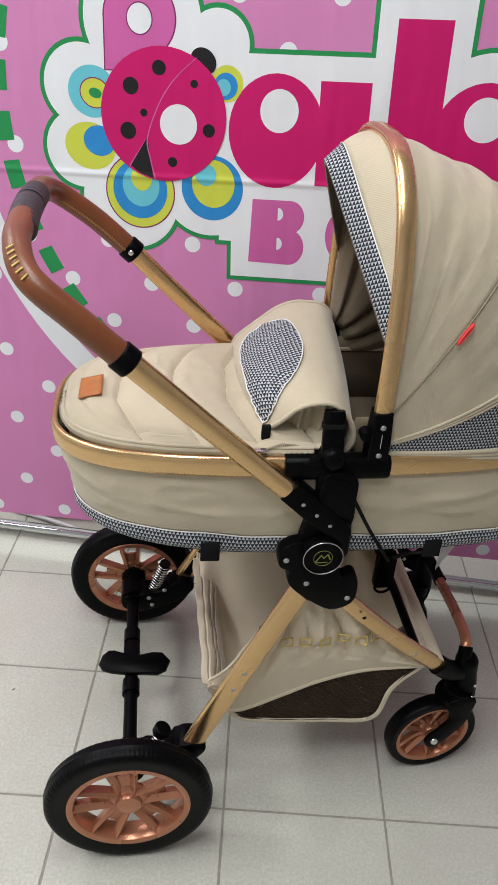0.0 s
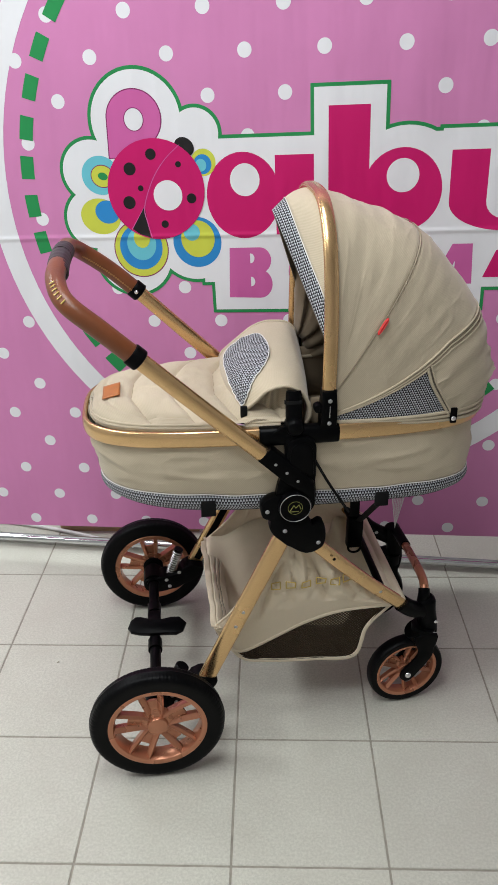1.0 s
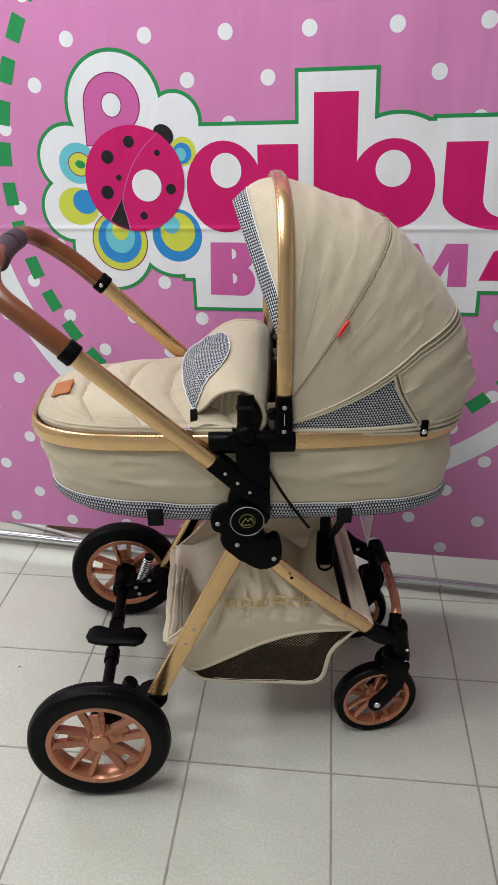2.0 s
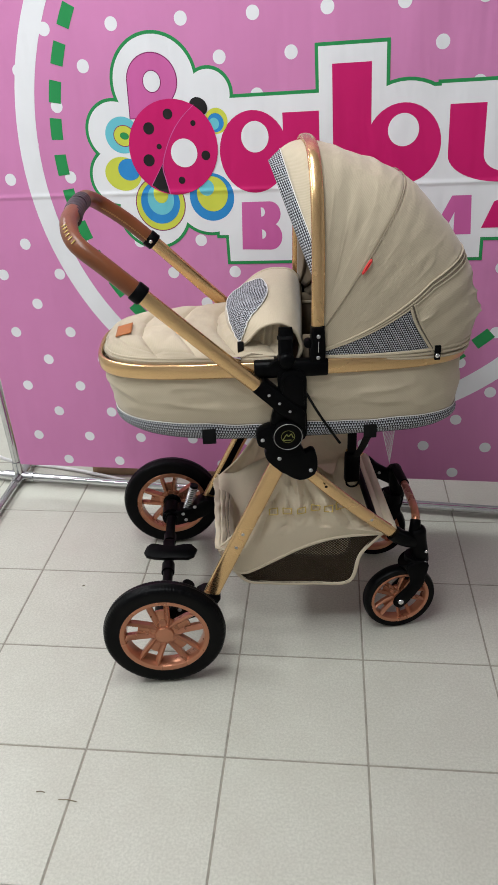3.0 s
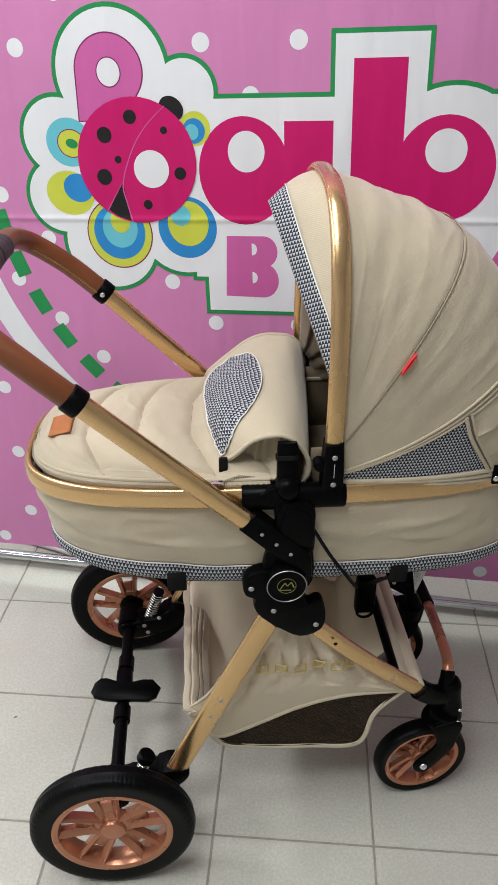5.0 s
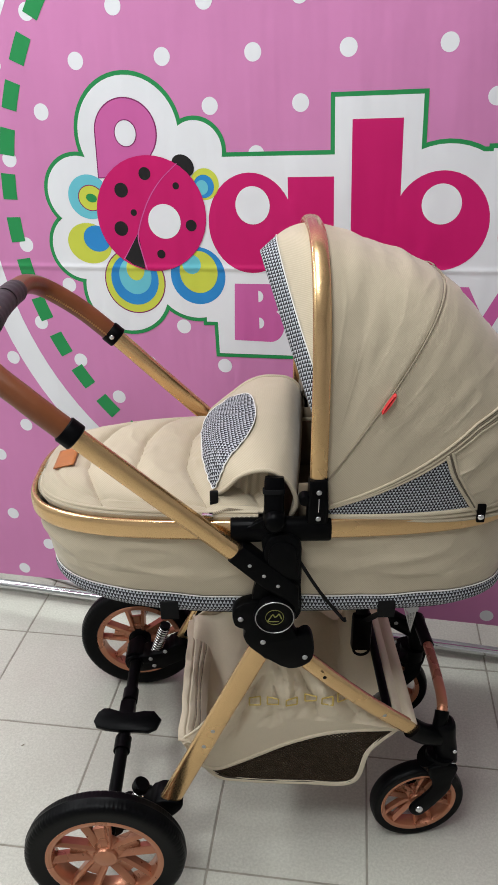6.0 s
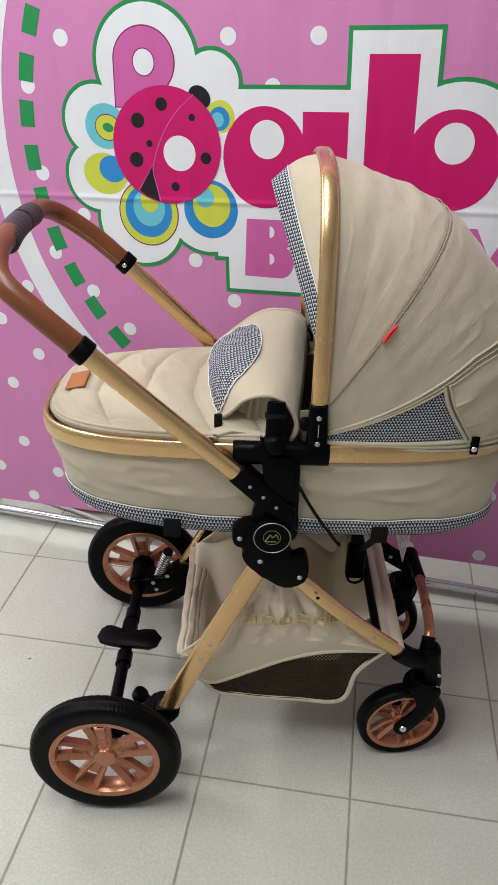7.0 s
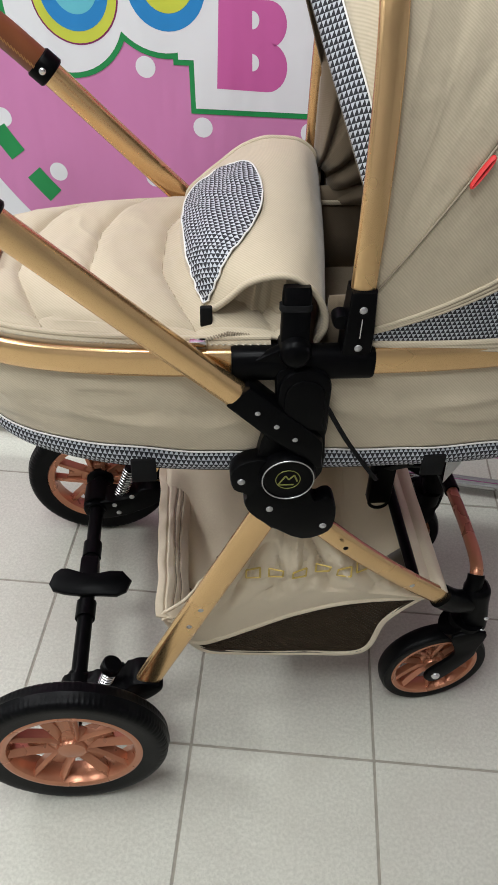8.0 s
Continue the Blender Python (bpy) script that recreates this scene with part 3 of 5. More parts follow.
def wheel(name, s, w, z, r, width, r_rim, side, spokes, turn=0.0, label="", spread=13.0):
    """A wheel whose outer face looks to side (-1 near, +1 far)."""
    hub = part(name, tyre_bm(r, width, r_rim - 0.002, tread=1.0 if r > 0.1 else 0.15), M_RUBBER, pram, label)
    hub.location = (s, w, z)
    if side > 0:
        hub.rotation_euler = (0, 0, math.pi)
    y = -width * 0.37
    k0 = r_rim / 0.109
    lip = [(r_rim, y + 0.006), (r_rim + 0.001, y + 0.001), (r_rim - 0.003 * k0, y - 0.001), (r_rim - 0.008 * k0, y - 0.001), (r_rim - 0.0130 * k0, y + 0.001), (r_rim - 0.0165 * k0, y + 0.008),
           (r_rim - 0.0175 * k0, -y - 0.012), (r_rim - 0.016 * k0, -y - 0.002), (r_rim - 0.004 * k0, -y + 0.001), (r_rim, -y - 0.004), (r_rim, y + 0.006)]
    part("rim", revolve(lip, seg=72), M_ROSE, hub, "rose-gold painted rim")
    for k in range(spokes):
        a = 360 / spokes * k + turn
        for d in (-1, 1):
            part("spoke", spoke_bm(r_rim * 0.19, r_rim - 0.009 * k0, a + d * 30.0, a + d * spread, 0.0066 * k0, 0.0070 * k0, y + 0.0085, y + 0.0004, 0.022 * k0, side=d, drop=0.0090 * k0), M_ROSE, hub)
        part("spoke_web", spoke_bm(r_rim * 0.16, r_rim * 0.60, a, a, 0.0100 * k0, 0.0130 * k0, y + 0.015, y + 0.017, 0.006, drop=0.0, tip=0.0), M_ROSE, hub)
    flange = [(r_rim * 0.12, y + 0.010), (r_rim * 0.24, y + 0.011), (r_rim * 0.30, y + 0.0135), (r_rim * 0.35, y + 0.017), (r_rim * 0.37, y + 0.021), (r_rim * 0.35, y + 0.025), (r_rim * 0.12, y + 0.026), (r_rim * 0.12, y + 0.010)]
    part("hub_flange", revolve(flange, seg=48), M_ROSE, hub)
    rc = r_rim * 0.205
    cap = [(0, y + 0.0030), (rc * 0.70, y + 0.0034), (rc * 0.86, y + 0.0046), (rc * 0.94, y + 0.0044), (rc, y + 0.0065), (rc * 1.04, y + 0.010), (rc * 1.1, y + 0.016), (rc * 1.0, y + 0.022), (0, y + 0.022)]
    part("hub_cap", revolve(cap, seg=36), M_ROSE, hub)
    drum = [(0, y + 0.020), (rc * 1.15, y + 0.021), (rc * 1.25, y + 0.026), (rc * 1.25, -y - 0.004), (rc, -y - 0.001), (0, -y - 0.001)]
    part("hub_core", revolve(drum, seg=32), M_BLACK, hub)
    return hub


RW, RZ, RS = 0.273, 0.140, -0.303
for side in (-1, 1):
    wheel("rear_wheel", RS + (0.001 if side < 0 else 0.0), side * RW - (0.010 if side < 0 else 0.0), RZ, 0.140, 0.048, 0.1035, side, 5, 97 if side < 0 else 84, "large rear wheel with black tyre")
FZ = 0.091
FRONT = {-1: (0.272, -0.148, 6.0), 1: (0.268, 0.152, -8.0)}
FORK = {-1: (0.309, -0.148), 1: (0.318, 0.140)}
for side in (-1, 1):
    fs, fw, fa = FRONT[side]
    fwheel = wheel("front_wheel", fs, fw, FZ, 0.091, 0.036, 0.075, side, 5, 70, "small swivel front wheel with black tyre", 12.5)
    fwheel.rotation_euler.z += radians(fa)

# rear axle and brake pedal
axle = part("rear_axle", sweep([(RS, -0.255, 0.143), (RS, 0.255, 0.143)], 0.0125, sides=20), M_BLACK, pram, "black rear axle tube")
for y in (-0.19, 0.19, -0.055, 0.075):
    part("collar", sweep([(RS, y - 0.016, 0.143), (RS, y + 0.016, 0.143)], 0.0165, sides=20), M_BLACK, axle)
pedal_shape = [(-0.082, 0.000), (-0.074, 0.024), (-0.060, 0.036), (-0.046, 0.036), (-0.014, 0.024), (0.014, 0.022), (0.040, 0.027), (0.064, 0.025), (0.082, 0.002), (0.072, -0.024), (0.052, -0.034), (0.022, -0.031), (-0.022, -0.029), (-0.052, -0.024), (-0.074, -0.016)]
bm = plate(pedal_shape, -0.007, 0.007, 0.004)
bmesh.ops.transform(bm, matrix=pose(RS + 0.007, -0.016, 0.166, -70, 0, 0) @ Matrix.Diagonal((0.84, 1, 0.74, 1)), verts=bm.verts)
pedal = part("brake_pedal", bm, M_BLACK, pram, "black bow-shaped brake pedal")
part("pedal_arm", box((RS - 0.016, -0.01, 0.135), (RS + 0.016, 0.05, 0.162), 0.005), M_BLACK, pedal)


def coil(a, b, r, wire, turns, n=10):
    a, b = Vector(a), Vector(b)
    d = (b - a).normalized()
    x = d.orthogonal().normalized()
    y = d.cross(x)
    pts = [a + (b - a) * (k / (turns * n)) + x * (r * math.cos(2 * math.pi * k / n)) + y * (r * math.sin(2 * math.pi * k / n)) for k in range(turns * n + 1)]
    return sweep(pts, wire, sides=6)


for side in (-1, 1):
    o = -side
    # rear leg: a flat oval tube from the joint to the suspension foot
    leg = part("rear_leg", sweep([(-0.026, side * 0.191, 0.522), (-0.199, side * 0.213, 0.172)], 0.0185, 0.0105, sides=20, power=2.6), M_GOLD, pram, "champagne-gold flat rear leg")
    for t in (0.52, 0.62):
        part("rivet", stud((lerp(-0.026, -0.192, t), side * (lerp(0.191, 0.212, t) + 0.0098), lerp(0.522, 0.186, t)), side, 0.0042, 0.002), M_RIVET, leg)
    part("channel", sweep([(-0.038, side * 0.1825, 0.497), (-0.186, side * 0.2015, 0.197)], 0.0085, 0.0022, sides=10, power=4.0), M_BLACK, leg, "dark slot along the inner face")
    for t in (0.12, 0.34):
        part("rivet", stud((lerp(-0.036, -0.186, t), side * lerp(0.1810, 0.1990, t), lerp(0.500, 0.197, t)), o, 0.0045, 0.002), M_RIVET, leg)
    foot_shape = smooth_loop([(-0.178, 0.186), (-0.210, 0.192), (-0.240, 0.170), (-0.285, 0.160), (-0.325, 0.152), (-0.322, 0.122), (-0.285, 0.114), (-0.235, 0.128), (-0.196, 0.146), (-0.172, 0.172)], 4)
    foot = part("suspension_foot", plate(foot_shape, side * 0.178, side * 0.226, 0.005), M_BLACK, pram, "black suspension foot")
    part("boss", sweep([(RS, side * 0.185, RZ), (RS, side * 0.236, RZ)], 0.026, sides=24), M_BLACK, foot)
    for bx, bz in ((-0.235, 0.173), (-0.269, 0.152), (-0.262, 0.132)):
        part("bolt", stud((bx, side * 0.178, bz), o, 0.0050, 0.002), M_RIVET, foot)
        part("bolt", stud((bx, side * 0.226, bz), side, 0.0050, 0.002), M_RIVET, foot)
    lo, hi = ((-0.258, 0.156), (-0.234, 0.226)) if side > 0 else ((-0.262, 0.152), (-0.247, 0.196))
    part("spring", coil((lo[0], side * 0.2, lo[1]), (hi[0], side * 0.2, hi[1]), 0.0112 if side > 0 else 0.0098, 0.0019, 11 if side > 0 else 7), M_STEEL, foot, "bright steel coil spring")
    part("spring_core", sweep([(lo[0], side * 0.2, lo[1]), (hi[0], side * 0.2, hi[1])], 0.006, sides=12), M_BLACK, foot)
    if side > 0:
        part("spring_cap", sweep([(hi[0] - 0.002, side * 0.2, hi[1] - 0.006), (hi[0] + 0.002, side * 0.2, hi[1] + 0.006)], 0.0118, sides=16), M_BLACK, foot)
    if side < 0:
        part("knob", sweep([(hi[0] - 0.003, side * 0.2, hi[1] - 0.002), (hi[0] - 0.002, side * 0.2, hi[1] + 0.001), (hi[0] + 0.003, side * 0.2, hi[1] + 0.012), (hi[0] + 0.004, side * 0.2, hi[1] + 0.014)], 0.0150, sides=20, radii=[0.85, 1, 1, 0.85]), M_BLACK, foot)
    # front strut, fork and connector
    strut = part("front_strut", sweep(spline([(0.040, side * 0.188, 0.487), (0.10, side * 0.187, 0.428), (0.170, side * 0.179, 0.361), (0.248, side * 0.166, 0.291)], 6), 0.0148, 0.0095, sides=18, power=2.4), M_GOLD, pram, "champagne-gold front strut")
    part("rivet", stud((0.185, side * 0.1855, 0.349), side, 0.0042, 0.002), M_RIVET, strut)
    part("hole", stud((0.075, side * 0.2055, 0.458), side, 0.0035, 0.0008), M_BLACK, strut)
    fs, fw, fa = FRONT[side]
    hs, hw = FORK[side]
    fork = part("front_fork", sweep(spline([(hs - 0.005, hw, 0.294), (hs - 0.003, hw, 0.282), (hs, hw, 0.256), (hs + 0.006, hw, 0.225), (hs + 0.009, hw, 0.200)], 4), 0.0198, sides=20, power=2.5,
                                            radii=[0.72, 0.85, 0.95, 1, 1, 1, 1, 1, 1, 1, 1, 1, 1, 1, 1, 1, 1]), M_BLACK, pram, "black swivel fork housing")
    part("elbow", sweep(spline([(0.240, side * 0.167, 0.298), (0.268, side * 0.160, 0.274), (hs, hw, 0.254)], 4), 0.0185, 0.016, sides=18, power=2.6), M_BLACK, fork)
    for k in (0, 1):
        part("bolt", stud((lerp(0.252, 0.274, k), side * lerp(0.1470, 0.1405, k), lerp(0.293, 0.275, k)), o, 0.0045, 0.002), M_RIVET, fork)
    part("swivel_cuff", sweep([(hs - 0.002, hw, 0.214), (hs - 0.005, hw, 0.184)], 0.027, sides=24), M_BLACK, fork)
    part("swivel_cuff", sweep([(hs - 0.026, hw, 0.206), (hs - 0.008, hw, 0.184)], 0.024, sides=24), M_BLACK, fork)
    for bz in (0.236, 0.204):
        part("bolt", stud((hs + 0.016, hw + side * 0.0208, bz), side, 0.004, 0.002), M_STEEL, fork)
    for d in (-1, 1):
        arm_shape = smooth_loop([(hs + 0.022, 0.205), (hs + 0.018, 0.165), (hs + 0.012, 0.135), (fs + 0.008, 0.076), (fs - 0.014, 0.078), (fs - 0.016, 0.100), (hs - 0.018, 0.150), (hs - 0.030, 0.198)], 4)
        wy = fw + d * 0.0235
        part("fork_arm", plate(arm_shape, wy - 0.004, wy + 0.004, 0.003), M_BLACK, fork)
        part("axle_nut", stud((fs, wy + d * 0.004, FZ), d, 0.0075, 0.005), M_STEEL, fork)

BAR = [(0.297, -0.148, 0.280), (0.300, -0.143, 0.308), (0.305, -0.116, 0.318), (0.312, -0.05, 0.310), (0.317, 0.0, 0.300), (0.320, 0.06, 0.292), (0.318, 0.140, 0.290)]
bumper = part("front_crossbar", sweep(spline(BAR, 7), 0.0100, sides=18), M_ROSE, pram, "rose-gold bent front crossbar")
bar_pts = spline(BAR, 7)
part("crossbar_cuff", sweep(bar_pts[:9], 0.0128, sides=18), M_BLACK, bumper)
part("crossbar_cuff", sweep(bar_pts[-9:], 0.0128, sides=18), M_BLACK, bumper)

# push handle: one gold tube each side, leather grips round the bend, a foam pad in the middle
HANDLE = [(-0.020, -0.194, 0.657), (-0.067, -0.1965, 0.7025), (-0.180, -0.2050, 0.810), (-0.2900, -0.2130, 0.916), (-0.345, -0.2105, 0.966), (-0.397, -0.192, 1.008), (-0.416, -0.136, 1.031), (-0.418, -0.065, 1.038), (-0.418, 0.0, 1.039)]
handle = part("push_handle", sweep(spline(HANDLE[:4], 6), 0.0155, 0.0108, sides=20, power=2.4), M_GOLD, pram, "champagne-gold push handle with tan leather grips")
FAR_RISE = [(p[0], -p[1] * 0.955, p[2]) for p in HANDLE]
part("handle_tube", sweep(spline(FAR_RISE[:4], 6), 0.0155, 0.0108, sides=20, power=2.4), M_GOLD, handle)
for side in (-1, 1):
    pts = spline((HANDLE if side < 0 else FAR_RISE)[3:], 8)
    rr = [0.96] * len(pts)
    grip = part("leather_grip", sweep(pts, 0.0182, 0.0172, sides=24, radii=rr), M_LEATHER, handle, "tan leather grip with stitched seam")
    st = []
    for k in range(len(pts) - 12):
        st.append(pts[k + 1] + Vector((0, side * -0.0172, -0.006)))
    for k in range(0, len(st) - 1):
        for h in (0.15, 0.65):
            c = st[k].lerp(st[k + 1], h)
            d = (st[k + 1] - st[k]).normalized()
            part("stitch", sweep([c - d * 0.0018, c + d * 0.0018 + Vector((0, 0, 0.004))], 0.0007, sides=5), M_STITCH, grip)
    a, b = pts[0], pts[4]
    d = (b - a).normalized()
    cuff = part("cuff", sweep([a - d * 0.012, a - d * 0.010, a + d * 0.009, a + d * 0.011], 0.0202, 0.0190, sides=24, radii=[0.9, 1, 1, 0.92]), M_BLACK, handle, "black grip end collar")
    part("screw", stud(tuple(a + Vector((0, -side * 0.0190, 0))), -side, 0.0045, 0.002), M_STEEL, cuff)
pad = [(-0.4170, -0.088, 1.0315), (-0.4175, -0.070, 1.0340), (-0.4180, -0.04, 1.0380), (-0.418, 0.0, 1.0395), (-0.4180, 0.04, 1.0385), (-0.4175, 0.070, 1.0365)]
pad_pts = spline(pad, 8)
part("foam_pad", sweep(pad_pts, 0.0198, 0.0192, sides=24, radii=[0.93 if k in (0, len(pad_pts) - 1) else (0.955 if k % 4 == 3 else 1.0) for k in range(len(pad_pts))]), M_FOAM, handle, "dark grey ribbed foam pad")
grip_pts = spline(HANDLE[3:], 16)
for k in range(6):
    c = grip_pts[31 + 2 * k]
    d = (grip_pts[32 + 2 * k] - grip_pts[30 + 2 * k]).normalized()
    out = (Vector((-0.25, -0.75, 0.55)) - d * d.dot(Vector((-0.25, -0.75, 0.55)))).normalized()
    across = d.cross(out)
    c = c + out * 0.0178
    part("gold_mark", sweep([c - across * 0.005, c + across * 0.005], 0.0013, 0.0008, flat=tuple(out), sides=6), M_THREAD, handle)


# carrycot
def plan(a, hl, hw, n=2.7):
    c, s = math.cos(a), math.sin(a)
    n += 0.9 if s > 0 else 0.0
    return math.copysign(abs(c) ** (2 / n), c) * hl, math.copysign(abs(s) ** (2 / n), s) * hw


COT_L, COT_W, COT_Z, N = 0.406, 0.182, 0.735, 224
ANG = [2 * math.pi * k / N for k in range(N)]


def rim_z(x):
    return COT_Z - 0.016 * (abs(x) / COT_L) ** 2.5


rim_pts = []
for a in ANG:
    x, y = plan(a, COT_L, COT_W)
    rim_pts.append((x, y, rim_z(x)))


def cot_row(hl, hw, zfun, wob=0.0, head=0.0, square=0.0):
    """A ring of the carrycot. head: how much the head end is drawn out; square: how much fuller its corners are."""
    row = []
    for k, a in enumerate(ANG):
        x, y = plan(a, hl, hw, 2.6 + square * min(1.0, max(0.0, math.cos(a)) * 2))
        z = zfun(x / hl)
        x *= 1.0 + head * max(0.0, math.cos(a)) ** 2
        nrm = Vector((x / hl, y / hw, 0)).normalized()
        d = wob * (noise.noise(Vector((x * 9, y * 9, z * 14))) + 0.7 * noise.noise(Vector((x * 14 + z * 22, y * 14, z * 40 - x * 9))))
        d += wob * 0.75 * math.exp(-(noise.noise(Vector((x * 6 - z * 10, y * 5, z * 17 + x * 5))) / 0.16) ** 2)
        row.append((x + nrm.x * d, y + nrm.y * d, z))
    return row


def low_z(u):
    return 0.570 + 0.006 * abs(u) ** 5 - 0.011 * max(0.0, u) ** 2


def pipe_z(u):
    return 0.608 - 0.006 * abs(u) ** 3 - 0.005 * u + (0.0016 * math.sin(u * 10.5 + 0.6) + 0.0010 * math.sin(u * 24)) * (1 - u * u)


body_rows = []
for k in range(41):
    t = k / 40
    hl, hw = lerp(0.402, 0.384, t ** 1.3), lerp(0.178, 0.180, t)
    body_rows.append(cot_row(hl, hw + 0.004 * math.sin(math.pi * t), lambda u, t=t: lerp(rim_z(u * COT_L) - 0.006, pipe_z(u), t), 0.0044 * math.sin(math.pi * t), 0.010 * t, 1.1 * t))
cot = part("carrycot", sheet(body_rows, True), M_CLOTH, pram, "beige twill carrycot body")
thick(cot, 0.003)
band_rows = []
for k in range(9):
    t = k / 8
    bulge = math.sin(math.pi * min(1.0, t * 1.0)) * 0.004
    hl, hw = lerp(0.384, 0.370, t ** 3.5) + bulge, lerp(0.1805, 0.171, t ** 3.5) + bulge
    band_rows.append(cot_row(hl, hw, lambda u, t=t: lerp(pipe_z(u), low_z(u), t), 0.0, lerp(0.010, 0.020, t), 1.1))
part("patterned_band", sheet(band_rows, True), M_TRI, cot, "black and white triangle mesh band")
part("piping", sweep(cot_row(0.3855, 0.1820, lambda u: pipe_z(u), 0.0, 0.010, 1.1), 0.0011, sides=8, closed=True), M_PIPING, cot, "white reflective piping")
bm = bmesh.new()
bm.faces.new([bm.verts.new((x, y, low_z(x / 0.371))) for x, y, z in cot_row(0.371, 0.172, low_z, 0.0, 0.020, 1.1)])
part("underside", bm, M_WEB, cot)
part("rim_tube", sweep(rim_pts, 0.0065, 0.0165, flat=(0, 0, 1), sides=20, closed=True, power=2.6), M_GOLD, cot, "champagne-gold rim tube")
for by in (-0.187, 0.187):
    part("strap_tab", box((-0.189, by - 0.002, 0.571), (-0.160, by + 0.002, 0.606), 0.0015), M_WEB, cot)
part("pull_tab", box((-0.3915, 0.000, 0.606), (-0.3865, 0.014, 0.636), 0.0015), M_WEB, cot)


# quilted boot cover over the foot half
SEAMS = (-0.308, -0.226, -0.144, -0.062)


def seam_x(x0, v):
    """Where a quilting seam runs: straight in the middle, slanting back to the head at both sides."""
    return x0 + 0.075 * max(0.0, abs(v) - 0.30) ** 1.25 + 0.010 * v


def cover_point(u, v):
    """u: 0 at the foot end to 1 under the flap; v: -1 near edge to 1 far edge."""
    x = lerp(-0.389, 0.005, u)
    n = 3.6 if v > 0 else 2.7
    half = COT_W * 0.945 * max(0.0, 1 - (abs(x) / 0.3915) ** n) ** (1 / n)
    y = half * v
    edge = max(0.0, 1 - abs(v) ** 4)
    ease = min(1.0, (u * 11 + 0.05)) ** 0.45
    z = rim_z(x) + 0.025 + 0.017 * edge * ease
    near = min(abs(x - seam_x(x0, v)) for x0 in SEAMS)
    inset = max(0.0, 1 - abs(v) ** 10)
    z += 0.0125 * inset * ease * (1 - math.exp(-(near / 0.009) ** 1.0) - 0.45)
    z += 0.0030 * edge * noise.noise(Vector((x * 20, y * 15, 3.1))) + 0.0016 * inset * noise.noise(Vector((x * 55, y * 34, 9.4)))
    rho = ((abs(x) / 0.3915) ** n + (abs(y) / (COT_W * 0.945)) ** n) ** (1 / n)
    rim_fold = math.exp(-((rho - 0.925) / 0.013) ** 2) + 0.5 * math.exp(-((rho - 0.965) / 0.010) ** 2)
    pull = (1 - min(1.0, abs(noise.noise(Vector((x * 13 + y * 9, y * 16 - x * 5, 5.5)))) * 3.5)) ** 2
    z += 0.0032 * pull * max(0.0, 1 - (rho / 0.9) ** 6) * (0.4 + noise.noise(Vector((x * 6, y * 6, 2.2))))
    return (x, y, z - 0.0034 * rim_fold * min(1.0, ease * 1.5))


COVER_L = 0.394
cov_rows = [[cover_point(u / 190, v / 40 - 1) for v in range(81)] for u in range(191)]
cover = part("boot_cover", sheet(cov_rows), M_CLOTH, pram, "quilted cream-beige boot cover zipped to the carrycot")
thick(cover, 0.004)
edge_pts = []
for k in range(-60, 61):
    a = math.pi + k / 60 * math.pi * 0.497
    x, y = plan(a, 0.391, COT_W * 0.945)
    if x < -0.02:
        edge_pts.append((x, y, rim_z(x) + 0.0245))
part("cover_piping", sweep(edge_pts, 0.0030, sides=8), M_CLOTH, cover)
part("zip_tape", sweep([(x * 1.006, y * 1.012, z - 0.0075) for x, y, z in edge_pts], 0.0030, 0.0062, flat=(0, 0, 1), sides=10), M_CLOTH, cover, "beige cloth strip below the zip")
zip_line = [Vector((x * 1.0135, y * 1.028, z - 0.0045)) for x, y, z in edge_pts]
zip_fine = [p for k in range(len(zip_line) - 1) for p in (zip_line[k], zip_line[k].lerp(zip_line[k + 1], 0.25), zip_line[k].lerp(zip_line[k + 1], 0.5), zip_line[k].lerp(zip_line[k + 1], 0.75))]
teeth = []
for k, p in enumerate(zip_fine):
    n = Vector((p.x / 0.4, p.y / COT_W, 0)).normalized()
    teeth.append(p + n * (0.0019 if k % 2 else -0.0019))
part("zip_teeth", sweep(teeth, 0.0008, sides=5), M_THREAD_PALE, cover, "fine zigzag zip teeth")
part("zip_slider", box((-0.118, -0.184, 0.756), (-0.100, -0.175, 0.763), 0.002), M_STEEL, cover, "bright steel zip slider")
part("zip_end", coil((-0.104, -0.174, 0.758), (-0.078, -0.171, 0.765), 0.0017, 0.0007, 9), M_SEAM, cover, "open end of the metal zip")
part("zip_end", coil((-0.078, -0.171, 0.765), (-0.054, -0.168, 0.760), 0.0017, 0.0007, 9), M_SEAM, cover)


def on_cover(x, y, lift):
    n = 3.6 if y > 0 else 2.7
    half = COT_W * 0.945 * max(1e-3, 1 - (abs(x) / 0.3915) ** n) ** (1 / n)
    p = cover_point((x + 0.389) / COVER_L, y / half)
    return (p[0], p[1], p[2] + lift)


# quilting seams, their shadow line put into the thread colour
for x0 in SEAMS[:3]:
    line = []
    for k in range(61):
        v = lerp(-0.96, 0.96, k / 60)
        p = cover_point((seam_x(x0, v) + 0.389) / COVER_L, v)
        line.append((p[0], p[1], p[2] + 0.0004))
    part("quilt_seam", sweep(line, 0.0008, sides=5), M_SEAM_SHADED, cover)
tag_far, tag_in, tag_near = on_cover(-0.366, 0.016, 0.0026), on_cover(-0.332, 0.016, 0.0026), on_cover(-0.332, -0.044, 0.0026)
tag_rows = []
for i in range(7):
    row = []
    for j in range(11):
        u, v = i / 6, j / 10
        row.append((lerp(-0.366, -0.332, u), lerp(-0.044, 0.016, v), tag_in[2] + (tag_far[2] - tag_in[2]) * (1 - u) + (tag_near[2] - tag_in[2]) * (1 - v) + 0.0022))
    tag_rows.append(row)
